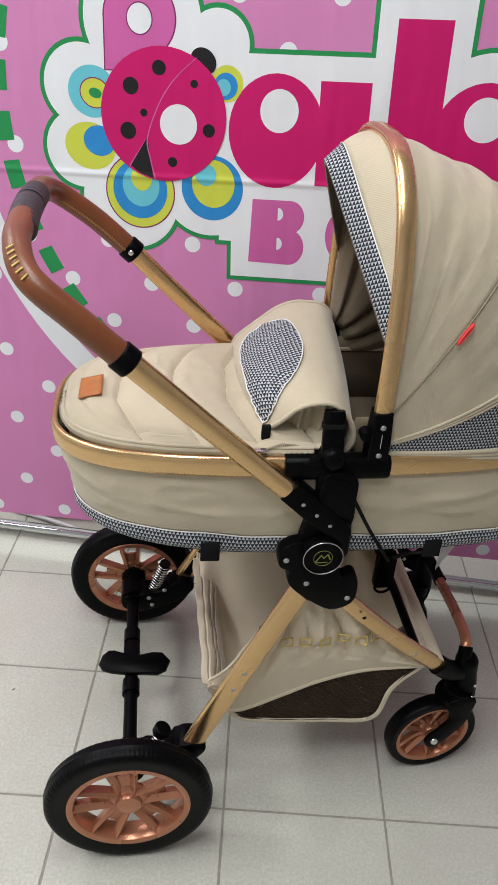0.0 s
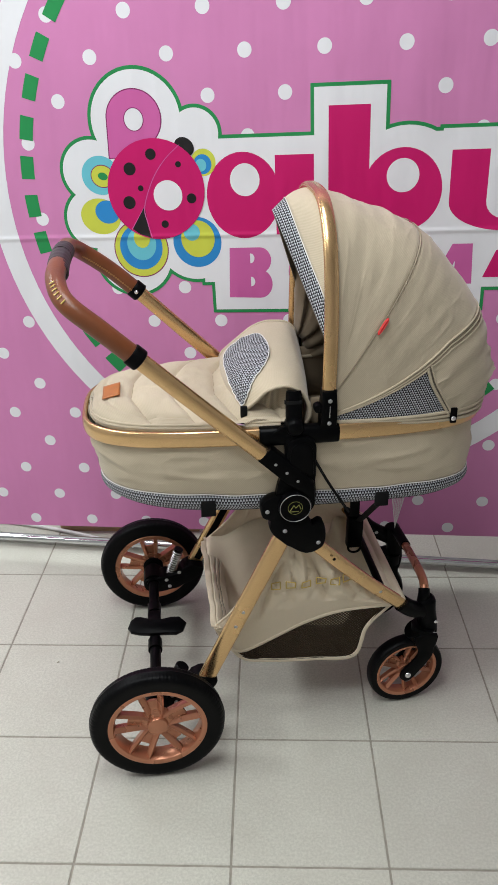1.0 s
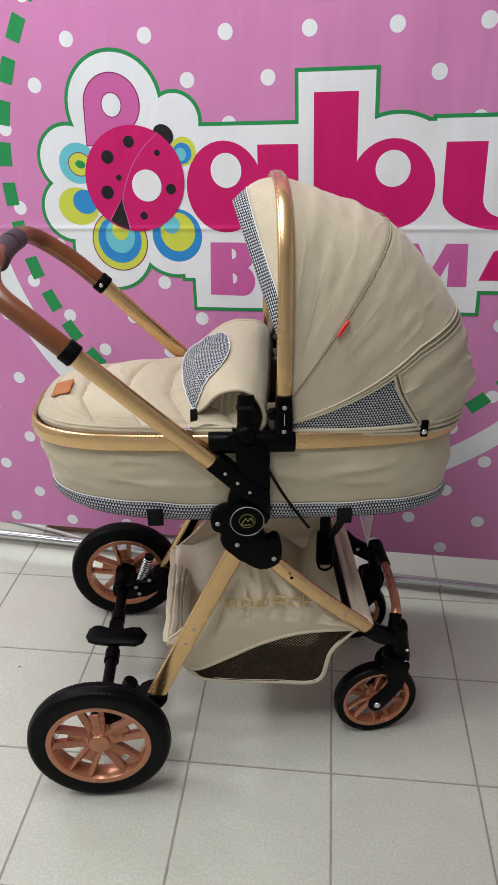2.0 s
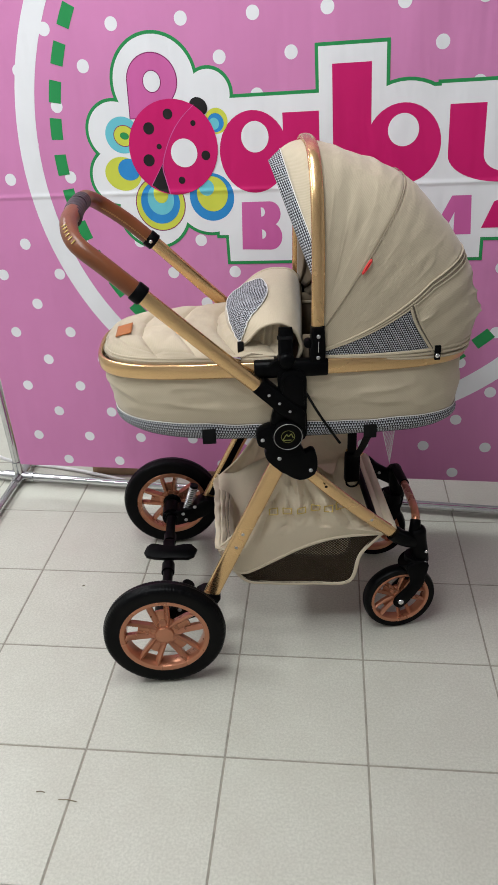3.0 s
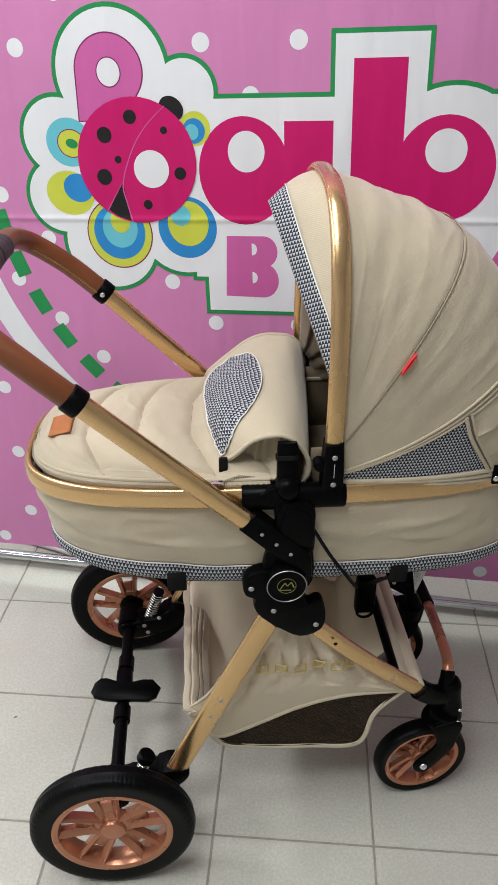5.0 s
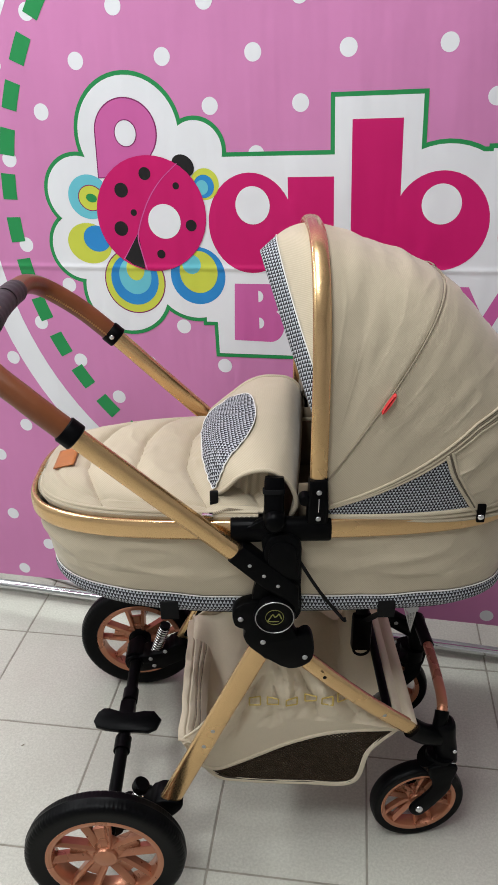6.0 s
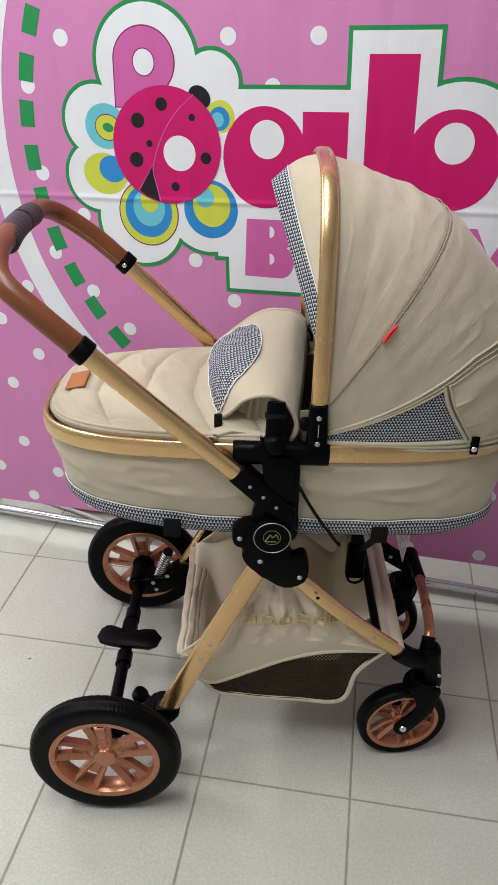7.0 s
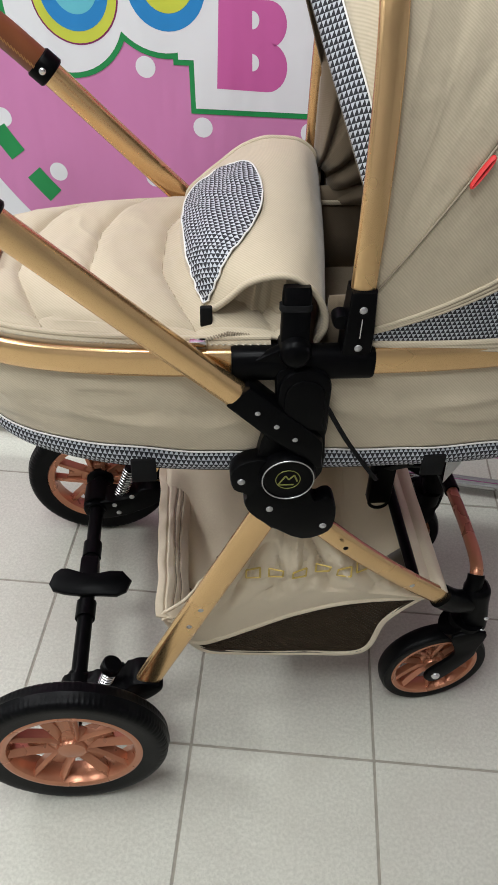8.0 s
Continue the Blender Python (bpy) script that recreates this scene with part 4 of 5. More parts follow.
thick(part("leather_tag", sheet(tag_rows), M_PATCH, cover, "square orange leather tag"), 0.002, 1.0)


# wind flap standing over the middle of the cot
FLAP_NEAR = [(-0.102, -0.132, 0.770), (-0.091, -0.144, 0.780), (-0.076, -0.154, 0.800), (-0.060, -0.160, 0.821), (-0.038, -0.163, 0.831), (-0.016, -0.163, 0.831),
             (0.004, -0.163, 0.820), (0.017, -0.163, 0.801), (0.024, -0.163, 0.780), (0.024, -0.163, 0.762), (0.017, -0.160, 0.745)]
FLAP_MID = [(-0.122, -0.02, 0.770), (-0.125, -0.02, 0.795), (-0.119, -0.02, 0.819), (-0.098, -0.02, 0.838), (-0.066, -0.02, 0.849), (-0.034, -0.02, 0.854),
            (-0.004, -0.02, 0.852), (0.022, -0.02, 0.841), (0.036, -0.02, 0.819), (0.042, -0.02, 0.795), (0.042, -0.02, 0.752)]
FLAP_FAR = [(-0.118, 0.158, 0.760), (-0.112, 0.158, 0.780), (-0.094, 0.158, 0.799), (-0.072, 0.158, 0.819), (-0.045, 0.158, 0.840), (-0.018, 0.158, 0.851),
            (0.006, 0.158, 0.852), (0.032, 0.158, 0.848), (0.052, 0.158, 0.830), (0.060, 0.158, 0.795), (0.056, 0.158, 0.752)]
flap_curves = [spline(c, 5) for c in (FLAP_NEAR, FLAP_MID, FLAP_FAR)]
NF = len(flap_curves[0])


def flap_point(i, v):
    """i: along the arch, 0 to NF - 1; v: -1 near edge to 1 far edge."""
    i = min(NF - 1.001, max(0.0, i))
    k = int(i)
    a, b, c = (cv[k].lerp(cv[k + 1], i - k) for cv in flap_curves)
    p = a * (v * (v - 1) / 2) + b * (1 - v * v) + c * (v * (v + 1) / 2)
    d = 0.0020 * noise.noise(Vector((p.x * 16, p.y * 12, p.z * 12))) * (1 - v * v)
    return p + Vector((0, 0, d - 0.006 * min(1.0, max(0.0, (p.z - 0.76) / 0.06))))


flap = part("wind_flap", sheet([[flap_point(i, v / 24 - 1) for v in range(49)] for i in range(NF)]), M_CLOTH, pram, "cream-beige wind flap arched over the carrycot opening")
thick(flap, 0.004)
for v in (-1, 1):
    part("flap_hem", sweep([flap_point(i, v) for i in range(NF)], 0.0036, sides=10), M_CLOTH, flap)
LEAF = spline([(-0.90, 0.75, 1.15), (-0.80, 0.80, 2.4), (-0.66, 1.05, 3.4), (-0.48, 1.35, 4.2), (-0.25, 1.7, 4.8), (0.0, 1.9, 5.05), (0.24, 2.05, 5.0), (0.43, 2.35, 4.8), (0.56, 2.8, 4.4), (0.61, 3.3, 3.9)], 4)
leaf_rows = []
for q in LEAF:
    row = []
    for j in range(29):
        i = lerp(q.y, q.z, j / 28) * 5
        p = flap_point(i, q.x)
        across, along = flap_point(i + 0.5, q.x) - flap_point(i - 0.5, q.x), flap_point(i, q.x + 0.02) - flap_point(i, q.x - 0.02)
        n = across.cross(along).normalized()
        ripple = 0.0011 * math.sin(p.z * 420 + 9 * q.x + 2.0 * math.sin(p.y * 60))
        row.append(p + n * ripple + n * (0.0028 if n.z > 0 or n.x < 0 and n.z > -0.2 else -0.0028))
    leaf_rows.append(row)
bm = sheet(leaf_rows)
uvl = bm.loops.layers.uv.active
for f in bm.faces:
    for l in f.loops:
        q = l.vert.co
        l[uvl].uv = (q.y * 0.95 + 0.25 * q.x, (q.z - 0.75) * 0.9 + q.x * 0.75)
part("mesh_panel", bm, M_TRI, flap, "leaf-shaped black and white mesh panel")
part("panel_piping", sweep([r[0] for r in leaf_rows] + [r[-1] for r in reversed(leaf_rows)], 0.0011, sides=6, closed=True), M_PIPING, flap)

# folded side of the cover under the flap
panel_rows = []
for j in range(61):
    t = j / 60
    x = lerp(-0.104, -0.006, t)
    top = min((flap_point(i, -0.80) for i in range(int(NF * 0.7))), key=lambda p: abs(p.x - x)).z - 0.011
    fold = 0.0065 * math.sin(t * 19.0 + 0.6) + 0.003 * math.sin(t * 43.0)
    panel_rows.append([(x + 0.008 * (k / 8 - 0.5), -0.124 - 0.018 * t + fold * (0.6 + 0.4 * k / 8) + 0.002 * noise.noise(Vector((x * 40, k * 0.4, 4.0))), lerp(0.748, top, k / 8)) for k in range(9)])
thick(part("cover_side", sheet(panel_rows), M_CLOTH, cover, "folded beige side of the boot cover"), 0.003)
part("press_tab", box((-0.106, -0.156, 0.757), (-0.093, -0.149, 0.786), 0.002), M_WEB, cover)

# inner wall of the cot behind the flap
inner_rows = []
for k in range(6):
    t = k / 5
    inner_rows.append(cot_row(0.392 - 0.02 * t, 0.174 - 0.006 * t, lambda u, t=t: lerp(rim_z(u * COT_L) + 0.012, 0.64, t)))
thick(part("inner_wall", sheet(inner_rows, True), M_LINING, cot, "brown inner lining of the carrycot"), 0.006)
mat_rows = [cot_row(a, b, lambda u, z=z: z) for a, b, z in ((0.368, 0.164, 0.625), (0.372, 0.168, 0.640), (0.372, 0.168, 0.655), (0.360, 0.156, 0.668), (0.2, 0.08, 0.671), (0.01, 0.005, 0.672))]
part("mattress", sheet(mat_rows, True), M_LINING, cot, "brown lined mattress")

# canopy: ribs fan out from a pivot on each side
PIV_X, PIV_Z, CAN_W = 0.055, 0.795, 0.178
FAN = [(-18.0, 0.326), (0.0, 0.352), (31.0, 0.344), (50.0, 0.341), (68.0, 0.352), (85.0, 0.358), (101.0, 0.362)]


def fan_len(th):
    for (a, la), (b, lb) in zip(FAN, FAN[1:]):
        if th <= b:
            t = max(0.0, (th - a) / (b - a))
            return lerp(la, lb, t)
    return FAN[-1][1]


def canopy_point(th, ph, push=0.0, n=2.9):
    """th: degrees back from upright; ph: degrees over the arch, 0 near pivot, 180 far."""
    c, s = math.cos(radians(ph)), abs(math.sin(radians(ph)))
    y = -math.copysign(abs(c) ** (2 / n), c) * (CAN_W + push)
    f = s ** (2 / n)
    r = f * (fan_len(th) + push)
    th = th + 15.0 * math.exp(-((th - 68) / 16) ** 2) * max(0.0, 1 - f / 0.72)
    drop = 0.040 * min(1.0, max(0.0, (th - 50) / 45)) * max(0.0, 1 - f)
    return Vector((PIV_X + r * math.sin(radians(th)), y, PIV_Z - drop + r * math.cos(radians(th))))


def crease(th, ph, seed):
    """Sharp narrow folds that run along the ribs, and a few that cross them."""
    lengthways = 1 - min(1.0, abs(noise.noise(Vector((th * 0.115 + 0.004 * ph, ph * 0.022, seed)))) * 5.0)
    across = 1 - min(1.0, abs(noise.noise(Vector((th * 0.05 + ph * 0.03, ph * 0.045 - th * 0.03, seed + 31)))) * 6.0)
    patch = max(0.0, noise.noise(Vector((th * 0.05, ph * 0.03, seed + 77))) + 0.35)
    return patch * (lengthways ** 2 + 0.6 * across ** 2)


def canopy_sheet(t0, t1, f0, f1, nt, npp, sag=0.0, wrinkle=0.003, seedz=0.0, folds=0.0):
    rows = []
    for i in range(nt + 1):
        t = i / nt
        row = []
        for j in range(npp + 1):
            th = lerp(t0, t1, t)
            p0, p1 = (f(th) if callable(f) else f for f in (f0, f1))
            ph = lerp(p0, p1, j / npp)
            over = math.sin(radians(ph)) ** 0.5 if 0 < ph < 180 else 0.0
            p = canopy_point(th, ph, -sag * math.sin(math.pi * t) * over ** 2)
            nz = noise.noise(Vector((p.x * 10 + 5 * t, p.y * 7, p.z * 10 + seedz)))
            out = Vector((p.x - PIV_X, p.y * 0.6, p.z - PIV_Z)).normalized()
            reach = min(1.0, max(0.0, (over - 0.35) / 0.4))
            swell = math.sin(math.pi * t) ** 0.5
            tuck = math.exp(-((th - t0) / 0.9) ** 2) + math.exp(-((th - t1) / 0.9) ** 2)
            row.append(p + out * ((wrinkle * nz + folds * crease(th, ph, seedz)) * reach * swell - 0.0025 * tuck * reach))
        rows.append(row)
    return sheet(rows)


canopy = part("canopy", canopy_sheet(0, 33.5, 0, 180, 80, 130, 0.009, 0.004, 0.0, 0.0026), M_CLOTH, pram, "beige ribbed folding canopy")
thick(canopy, 0.003)
thick(part("canopy_panel", canopy_sheet(33.5, 68, 0, 180, 80, 130, 0.001, 0.004, 4.0, 0.0046), M_CLOTH, canopy), 0.003)
def side_seam(th):
    f = lerp(0.575, 0.71, (th - 68) / 33) - 0.045 * math.sin(math.pi * min(1.0, max(0.0, (th - 68) / 33)))
    return math.degrees(math.asin(min(1.0, f ** 1.45)))


thick(part("back_panel", canopy_sheet(68, 101, side_seam, lambda th: 180 - side_seam(th), 70, 120, -0.005, 0.007, 8.0, 0.0075), M_CLOTH, canopy), 0.003)
for p0, p1 in ((0.3, side_seam), (lambda th: 180 - side_seam(th), 179.7)):
    bm = canopy_sheet(69, 101, p0, p1, 10, 14, 0.002, 0.001)
    uv = bm.loops.layers.uv.active
    for f in bm.faces:
        for l in f.loops:
            l[uv].uv = (l.vert.co.x * 1.12, l.vert.co.z * 1.12)
    thick(part("side_mesh", bm, M_TRI, canopy, "triangle-patterned mesh side panel"), 0.002)
# cloth cords; thin dark tubes paint the seam's shadow line and the channels between
for th, rad, mat in ((33.5, 0.0012, M_SEAM), (66.5, 0.0021, M_CLOTH), (68.2, 0.0019, M_CLOTH), (69.9, 0.0021, M_CLOTH), (67.35, 0.0014, M_SEAM), (69.05, 0.0014, M_SEAM), (97.5, 0.0035, M_CLOTH), (99.5, 0.0035, M_CLOTH), (101.5, 0.0035, M_CLOTH)):
    part("seam_piping", sweep([canopy_point(th, ph, 0.001) for ph in [0.3, 1.0] + list(range(2, 179, 3)) + [179.0, 179.7]], rad, sides=8), mat, canopy)
for flip in (False, True):
    for off, rad, mat in ((-0.8, 0.0030, M_CLOTH), (0.0, 0.0022, M_ZIP), (0.9, 0.0028, M_CLOTH)):
        part("side_zip", sweep([canopy_point(th, 180 - side_seam(th) - off if flip else side_seam(th) + off, 0.0015) for th in range(69, 100, 3)], rad, sides=8), mat, canopy)


VISOR_FROM = 13.1


def visor_front(ph):
    """The visor's front edge: it leaves the hoop low down on each side and runs almost straight to a rounded tip."""
    v = max(-1.0, min(1.0, (ph - 90) / (90 - VISOR_FROM)))
    rise = 1 - (math.sqrt(v * v + 0.02) - math.sqrt(0.02)) / (math.sqrt(1.02) - math.sqrt(0.02))
    return Vector((0.046 - 0.071 * rise ** 0.9 + 0.014 * max(0.0, v) ** 0.8, 0.181 * v, 0.915 + 0.197 * rise ** 0.92))


def visor_surface(ph, t, push=0.0):
    """t: 0 at the hoop to 1 at the front edge."""
    h, e = canopy_point(0, ph, push), visor_front(ph)
    p = h.lerp(e, t)
    out = Vector((0, p.y, p.z - PIV_Z)).normalized()
    return p + out * (0.012 * math.sin(math.pi * t) * min(1.0, (h - e).length / 0.06) + push * t)


def visor_seam(ph):
    return max(0.0, 1 - 0.0265 / max(0.012, (canopy_point(0, ph) - visor_front(ph)).length))


def visor_sheet(fa, fb, nf):
    rows = []
    for i in range(nf + 1):
        rows.append([visor_surface(ph, lerp(fa(ph), fb(ph), i / nf)) for ph in [lerp(VISOR_FROM, 180 - VISOR_FROM, j / 120) for j in range(121)]])
    return sheet(rows)


visor = part("visor", visor_sheet(lambda ph: 0.0, visor_seam, 8), M_CLOTH, canopy, "beige front visor")
thick(visor, 0.003)
thick(part("visor_band", visor_sheet(visor_seam, lambda ph: 1.0, 6), M_TRI, canopy, "black and white triangle mesh visor edge"), 0.003)
part("visor_piping", sweep([visor_surface(ph, visor_seam(ph), 0.001) for ph in range(16, 165, 2)], 0.0009, sides=6), M_PIPING, canopy)
lining_rows = []
for i in range(191):
    row = []
    for j in range(91):
        ph = lerp(0.8, 179.2, j / 90)
        if i <= 20:
            q = visor_surface(ph, 0.995 * (1 - i / 20)) if VISOR_FROM < ph < 180 - VISOR_FROM else canopy_point(0, ph)
            inward = Vector((PIV_X - q.x, -q.y, PIV_Z - q.z)).normalized()
            row.append(q + inward * (0.004 + 0.012 * i / 20))
            continue
        th = lerp(1.5, 97, (i - 20) / 170)
        arm = math.sin(radians(ph)) ** (2 / 2.9)
        fold = abs(math.sin(th * 0.135 + 0.9 * math.sin(th * 0.11) + 0.5 * math.sin(ph * 0.09)))
        pleat = 0.020 * fold ** 0.7 * max(0.0, 1 - arm * 0.8) * min(1.0, th / 8.0) * min(1.0, arm * 7)
        q = canopy_point(th, ph, -0.018 - 0.010 * min(1.0, th / 25) - pleat)
        row.append(Vector((q.x, q.y, max(q.z, 0.768))))
    lining_rows.append(row)
thick(part("lining", sheet(lining_rows), M_LINING, canopy, "gathered dark brown canopy lining"), 0.002)
hoop_pts = [Vector((PIV_X, -CAN_W - 0.003, 0.815))] + [canopy_point(0, ph, 0.004) for ph in range(8, 173, 4)] + [Vector((PIV_X, CAN_W + 0.003, 0.815))]
hoop_out = [Vector((0, p.y / CAN_W, max(0.0, (p.z - 0.9) / 0.25) ** 3)).normalized() for p in hoop_pts]
part("canopy_hoop", sweep(hoop_pts, 0.0128, 0.0075, flat=hoop_out, sides=18, power=2.4), M_GOLD, canopy, "champagne-gold canopy hoop")
part("red_label", sweep([canopy_point(34.4 + 0.65 * math.sin(2 * math.pi * k / 24), 20.8 + 2.9 * math.cos(2 * math.pi * k / 24), 0.004) for k in range(24)], 0.0013, 0.0032, flat=(0, 1, 0.3), sides=8, closed=True), M_RED, canopy, "small red folded woven label")
zp = canopy_point(99, side_seam(99) + 1, 0.004) + Vector((0, 0, 0.012))
part("zip_pull", box(tuple(zp + Vector((-0.006, -0.006, -0.028))), tuple(zp + Vector((0.007, 0.000, 0.004))), 0.002), M_BLACK, canopy)
part("snap", stud(tuple(zp + Vector((0.0, -0.006, -0.018))), -1, 0.005, 0.002), M_STEEL, canopy)

# cloth skirt between the canopy and the rim
skirt = []
for k in range(41):
    a = math.radians(lerp(-87.0, 87.0, k / 40))
    x, y = plan(a, COT_L - 0.003, COT_W - 0.002)
    skirt.append([(x, y, rim_z(x) + 0.008), (x * 0.999, y * 0.998, rim_z(x) + 0.015), (x * 0.996, y * 0.992, rim_z(x) + 0.022)])
thick(part("canopy_skirt", sheet(skirt), M_CLOTH, canopy), 0.003)
for side in (-1, 1):
    inner = []
    for k in range(25):
        x = lerp(0.030, 0.335, k / 24)
        y = side * (0.139 - 0.030 * max(0.0, (x - 0.18) / 0.155) ** 2.2 + 0.003 * noise.noise(Vector((x * 22, side, 3.0))))
        inner.append([(x, y + side * 0.006, 0.660), (x, y + side * 0.004, 0.720), (x, y, 0.768), (x, y + side * 0.002, 0.790)])
    thick(part("canopy_gusset", sheet(inner), M_LINING, canopy, "plain brown panel below the gathered lining"), 0.002)
    part("gusset_hem", sweep([Vector(r[2]) - Vector((0, side * 0.003, 0)) for r in inner], 0.0022, 0.0035, flat=(0, 0, 1), sides=8), M_CLOTH, canopy)
    bm = sheet([[(x, side * 0.1765, 0.756), (x, side * 0.1765, top)] for x, top in ((0.066, 0.768), (0.085, 0.773), (0.105, 0.778), (0.125, 0.784))])
    uvl = bm.loops.layers.uv.active
    for f in bm.faces:
        for l in f.loops:
            l[uvl].uv = (l.vert.co.x * 1.12, l.vert.co.z * 1.12)
    part("side_mesh", bm, M_TRI, canopy)

# side joints
for side in (-1, 1):
    def yy(a, b):
        return (side * a, side * b)
    joint = part("side_joint", plate(smooth_loop([(-0.026, 0.735), (0.022, 0.735), (0.031, 0.70), (0.032, 0.64), (0.028, 0.575), (-0.040, 0.575), (-0.043, 0.62), (-0.027, 0.69)], 4), *yy(0.1770, 0.1990), 0.005), M_BLACK, pram, "black folding side joint")
    column = [(0.003 + 0.0285 * math.cos(a), 0.713 + 0.026 * math.sin(a)) for a in [math.pi * k / 14 for k in range(15)]] + [(-0.028, 0.655), (0.031, 0.655)]
    part("joint_cover", plate(column, *yy(0.1850, 0.2040), 0.004), M_BLACK, joint)
    inner = [(0.003 + 0.0215 * math.cos(a), 0.706 + 0.021 * math.sin(a)) for a in [math.pi * k / 14 for k in range(15)]] + [(-0.020, 0.660), (0.026, 0.660)]
    part("joint_panel", plate(inner, *yy(0.1950, 0.2062), 0.002), M_BLACK, joint)
    post = part("post", sweep([(-0.010, side * 0.1880, 0.740), (-0.010, side * 0.1820, 0.775), (-0.009, side * 0.1720, 0.812), (-0.009, side * 0.1700, 0.819)], 0.0152, 0.010, sides=20, power=3.4, radii=[1, 1, 0.98, 0.9]), M_BLACK, joint)
    part("post_strap", sweep([(-0.010, side * 0.1770, 0.796), (-0.010, side * 0.1755, 0.802)], 0.0166, 0.0112, sides=20, power=3.4), M_WEB, post)
    part("post_cap", revolve([(0, side * 0.2080), (0.010, side * 0.2072), (0.0145, side * 0.2040), (0.0165, side * 0.1990), (0.0170, side * 0.1760)], (-0.010, 0, 0.757), 28), M_BLACK, joint)
    part("rim_sleeve", sweep([(-0.075, side * 0.1810, 0.735), (-0.072, side * 0.1810, 0.735), (0.073, side * 0.1810, 0.735), (0.076, side * 0.1810, 0.735)], 0.0155, 0.0190, flat=(0, 0, 1), sides=20, power=2.6, radii=[0.93, 1, 1, 0.93]), M_BLACK, joint)
    part("sleeve_rib", plate([(-0.052, 0.746), (-0.020, 0.764), (-0.012, 0.764), (-0.012, 0.742)], *yy(0.1840, 0.1960), 0.002), M_BLACK, joint)
    hj = part("hoop_joint", plate([(0.039, 0.722), (0.070, 0.722), (0.071, 0.775), (0.068, 0.823), (0.042, 0.823), (0.040, 0.775)], *yy(0.1640, 0.1925), 0.004), M_BLACK, joint)
    part("slot", plate([(0.0550, 0.770), (0.0562, 0.770), (0.0562, 0.793), (0.0550, 0.793)], *yy(0.1920, 0.1930), 0.0003), M_STEEL, hj)
    for bz in (0.758, 0.803):
        part("bolt", stud((0.0555, side * 0.1925, bz), side, 0.0042, 0.0015), M_RIVET, hj)
    part("bracket_lever", revolve([(0, side * 0.1880), (0.008, side * 0.1875), (0.009, side * 0.1850), (0.009, side * 0.1710)], (0.036, 0, 0.786), 20), M_BLACK, hj)
    # handle bracket: a flat channel laid over the joint
    br = part("handle_bracket", plate([(-0.0800, 0.6955), (-0.0565, 0.7220), (0.0200, 0.6530), (0.0280, 0.6420), (0.0300, 0.6020), (0.0200, 0.6050), (-0.0270, 0.6460)], *yy(0.1740, 0.2085), 0.0035), M_BLACK, joint)
    for t in (0.0, 0.5, 1.0):
        part("rivet", stud((lerp(-0.047, -0.004, t), side * 0.2085, lerp(0.687, 0.648, t)), side, 0.0031, 0.0008), M_RIVET, br)
    # lower plate and emblem disc
    low = part("lower_plate", plate(smooth_loop([(-0.075, 0.591), (-0.068, 0.605), (-0.051, 0.614), (-0.030, 0.614), (0.0, 0.600), (0.019, 0.566), (0.028, 0.546), (0.039, 0.551), (0.050, 0.547), (0.056, 0.520), (0.050, 0.490), (0.016, 0.477), (-0.024, 0.502), (-0.049, 0.525), (-0.058, 0.545), (-0.056, 0.559), (-0.071, 0.568)], 3), *yy(0.1810, 0.2050), 0.004), M_BLACK, joint)
    for bx, bz in ((-0.062, 0.582), (-0.027, 0.535), (0.041, 0.502)):
        part("bolt", stud((bx, side * 0.2050, bz), side, 0.0046, 0.002), M_RIVET, low)
    disc = part("emblem_disc", revolve([(0, side * 0.2130), (0.0280, side * 0.2130), (0.0285, side * 0.2142), (0.0310, side * 0.2142), (0.0325, side * 0.2100), (0.0330, side * 0.1910)], (-0.009, 0, 0.592), 48), M_BLACK, joint, "round black disc with a grey ring")
    part("disc_ring", revolve([(0.0291, side * 0.2142), (0.0294, side * 0.2150), (0.0303, side * 0.2150), (0.0306, side * 0.2142)], (-0.009, 0, 0.592), 48), M_RIVET, disc)
    part("emblem_ring", revolve([(0.0136, side * 0.2132), (0.0138, side * 0.2136), (0.0144, side * 0.2136), (0.0146, side * 0.2132)], (-0.009, 0, 0.592), 36), M_EMBLEM, disc)
    for a, b in (((-0.0205, 0.584), (-0.012, 0.598)), ((-0.012, 0.598), (-0.008, 0.592)), ((-0.008, 0.592), (-0.002, 0.599)), ((-0.002, 0.599), (0.002, 0.589)), ((-0.0205, 0.584), (-0.002, 0.584))):
        part("emblem_bar", sweep([(a[0], side * 0.2134, a[1]), (b[0], side * 0.2134, b[1])], 0.0010, 0.0005, sides=6), M_EMBLEM, disc)

# cords, buckle and straps under the cot
straps = part("strap", sweep(spline([(0.026, -0.198, 0.692), (0.060, -0.196, 0.630), (0.104, -0.178, 0.556), (0.108, -0.165, 0.548)], 6), 0.0028, 0.0016, sides=8), M_WEB, pram, "black retaining strap")
part("strap", sweep(spline([(0.160, -0.010, 0.565), (0.163, -0.024, 0.50), (0.164, -0.026, 0.43)], 6), 0.0110, 0.003, flat=(0.1, 1, 0), sides=10), M_WEB, pram)
part("strap_tab", box((0.158, -0.183, 0.562), (0.186, -0.177, 0.594), 0.002), M_WEB, pram, "black webbing tab under the carrycot")
part("strap", sweep(spline([(0.174, -0.178, 0.572), (0.172, -0.150, 0.545), (0.176, -0.090, 0.490), (0.174, -0.050, 0.449), (0.168, -0.030, 0.425)], 6), 0.0085, 0.0016, flat=(0.2, 1, 0.6), sides=10), M_WEB, pram)
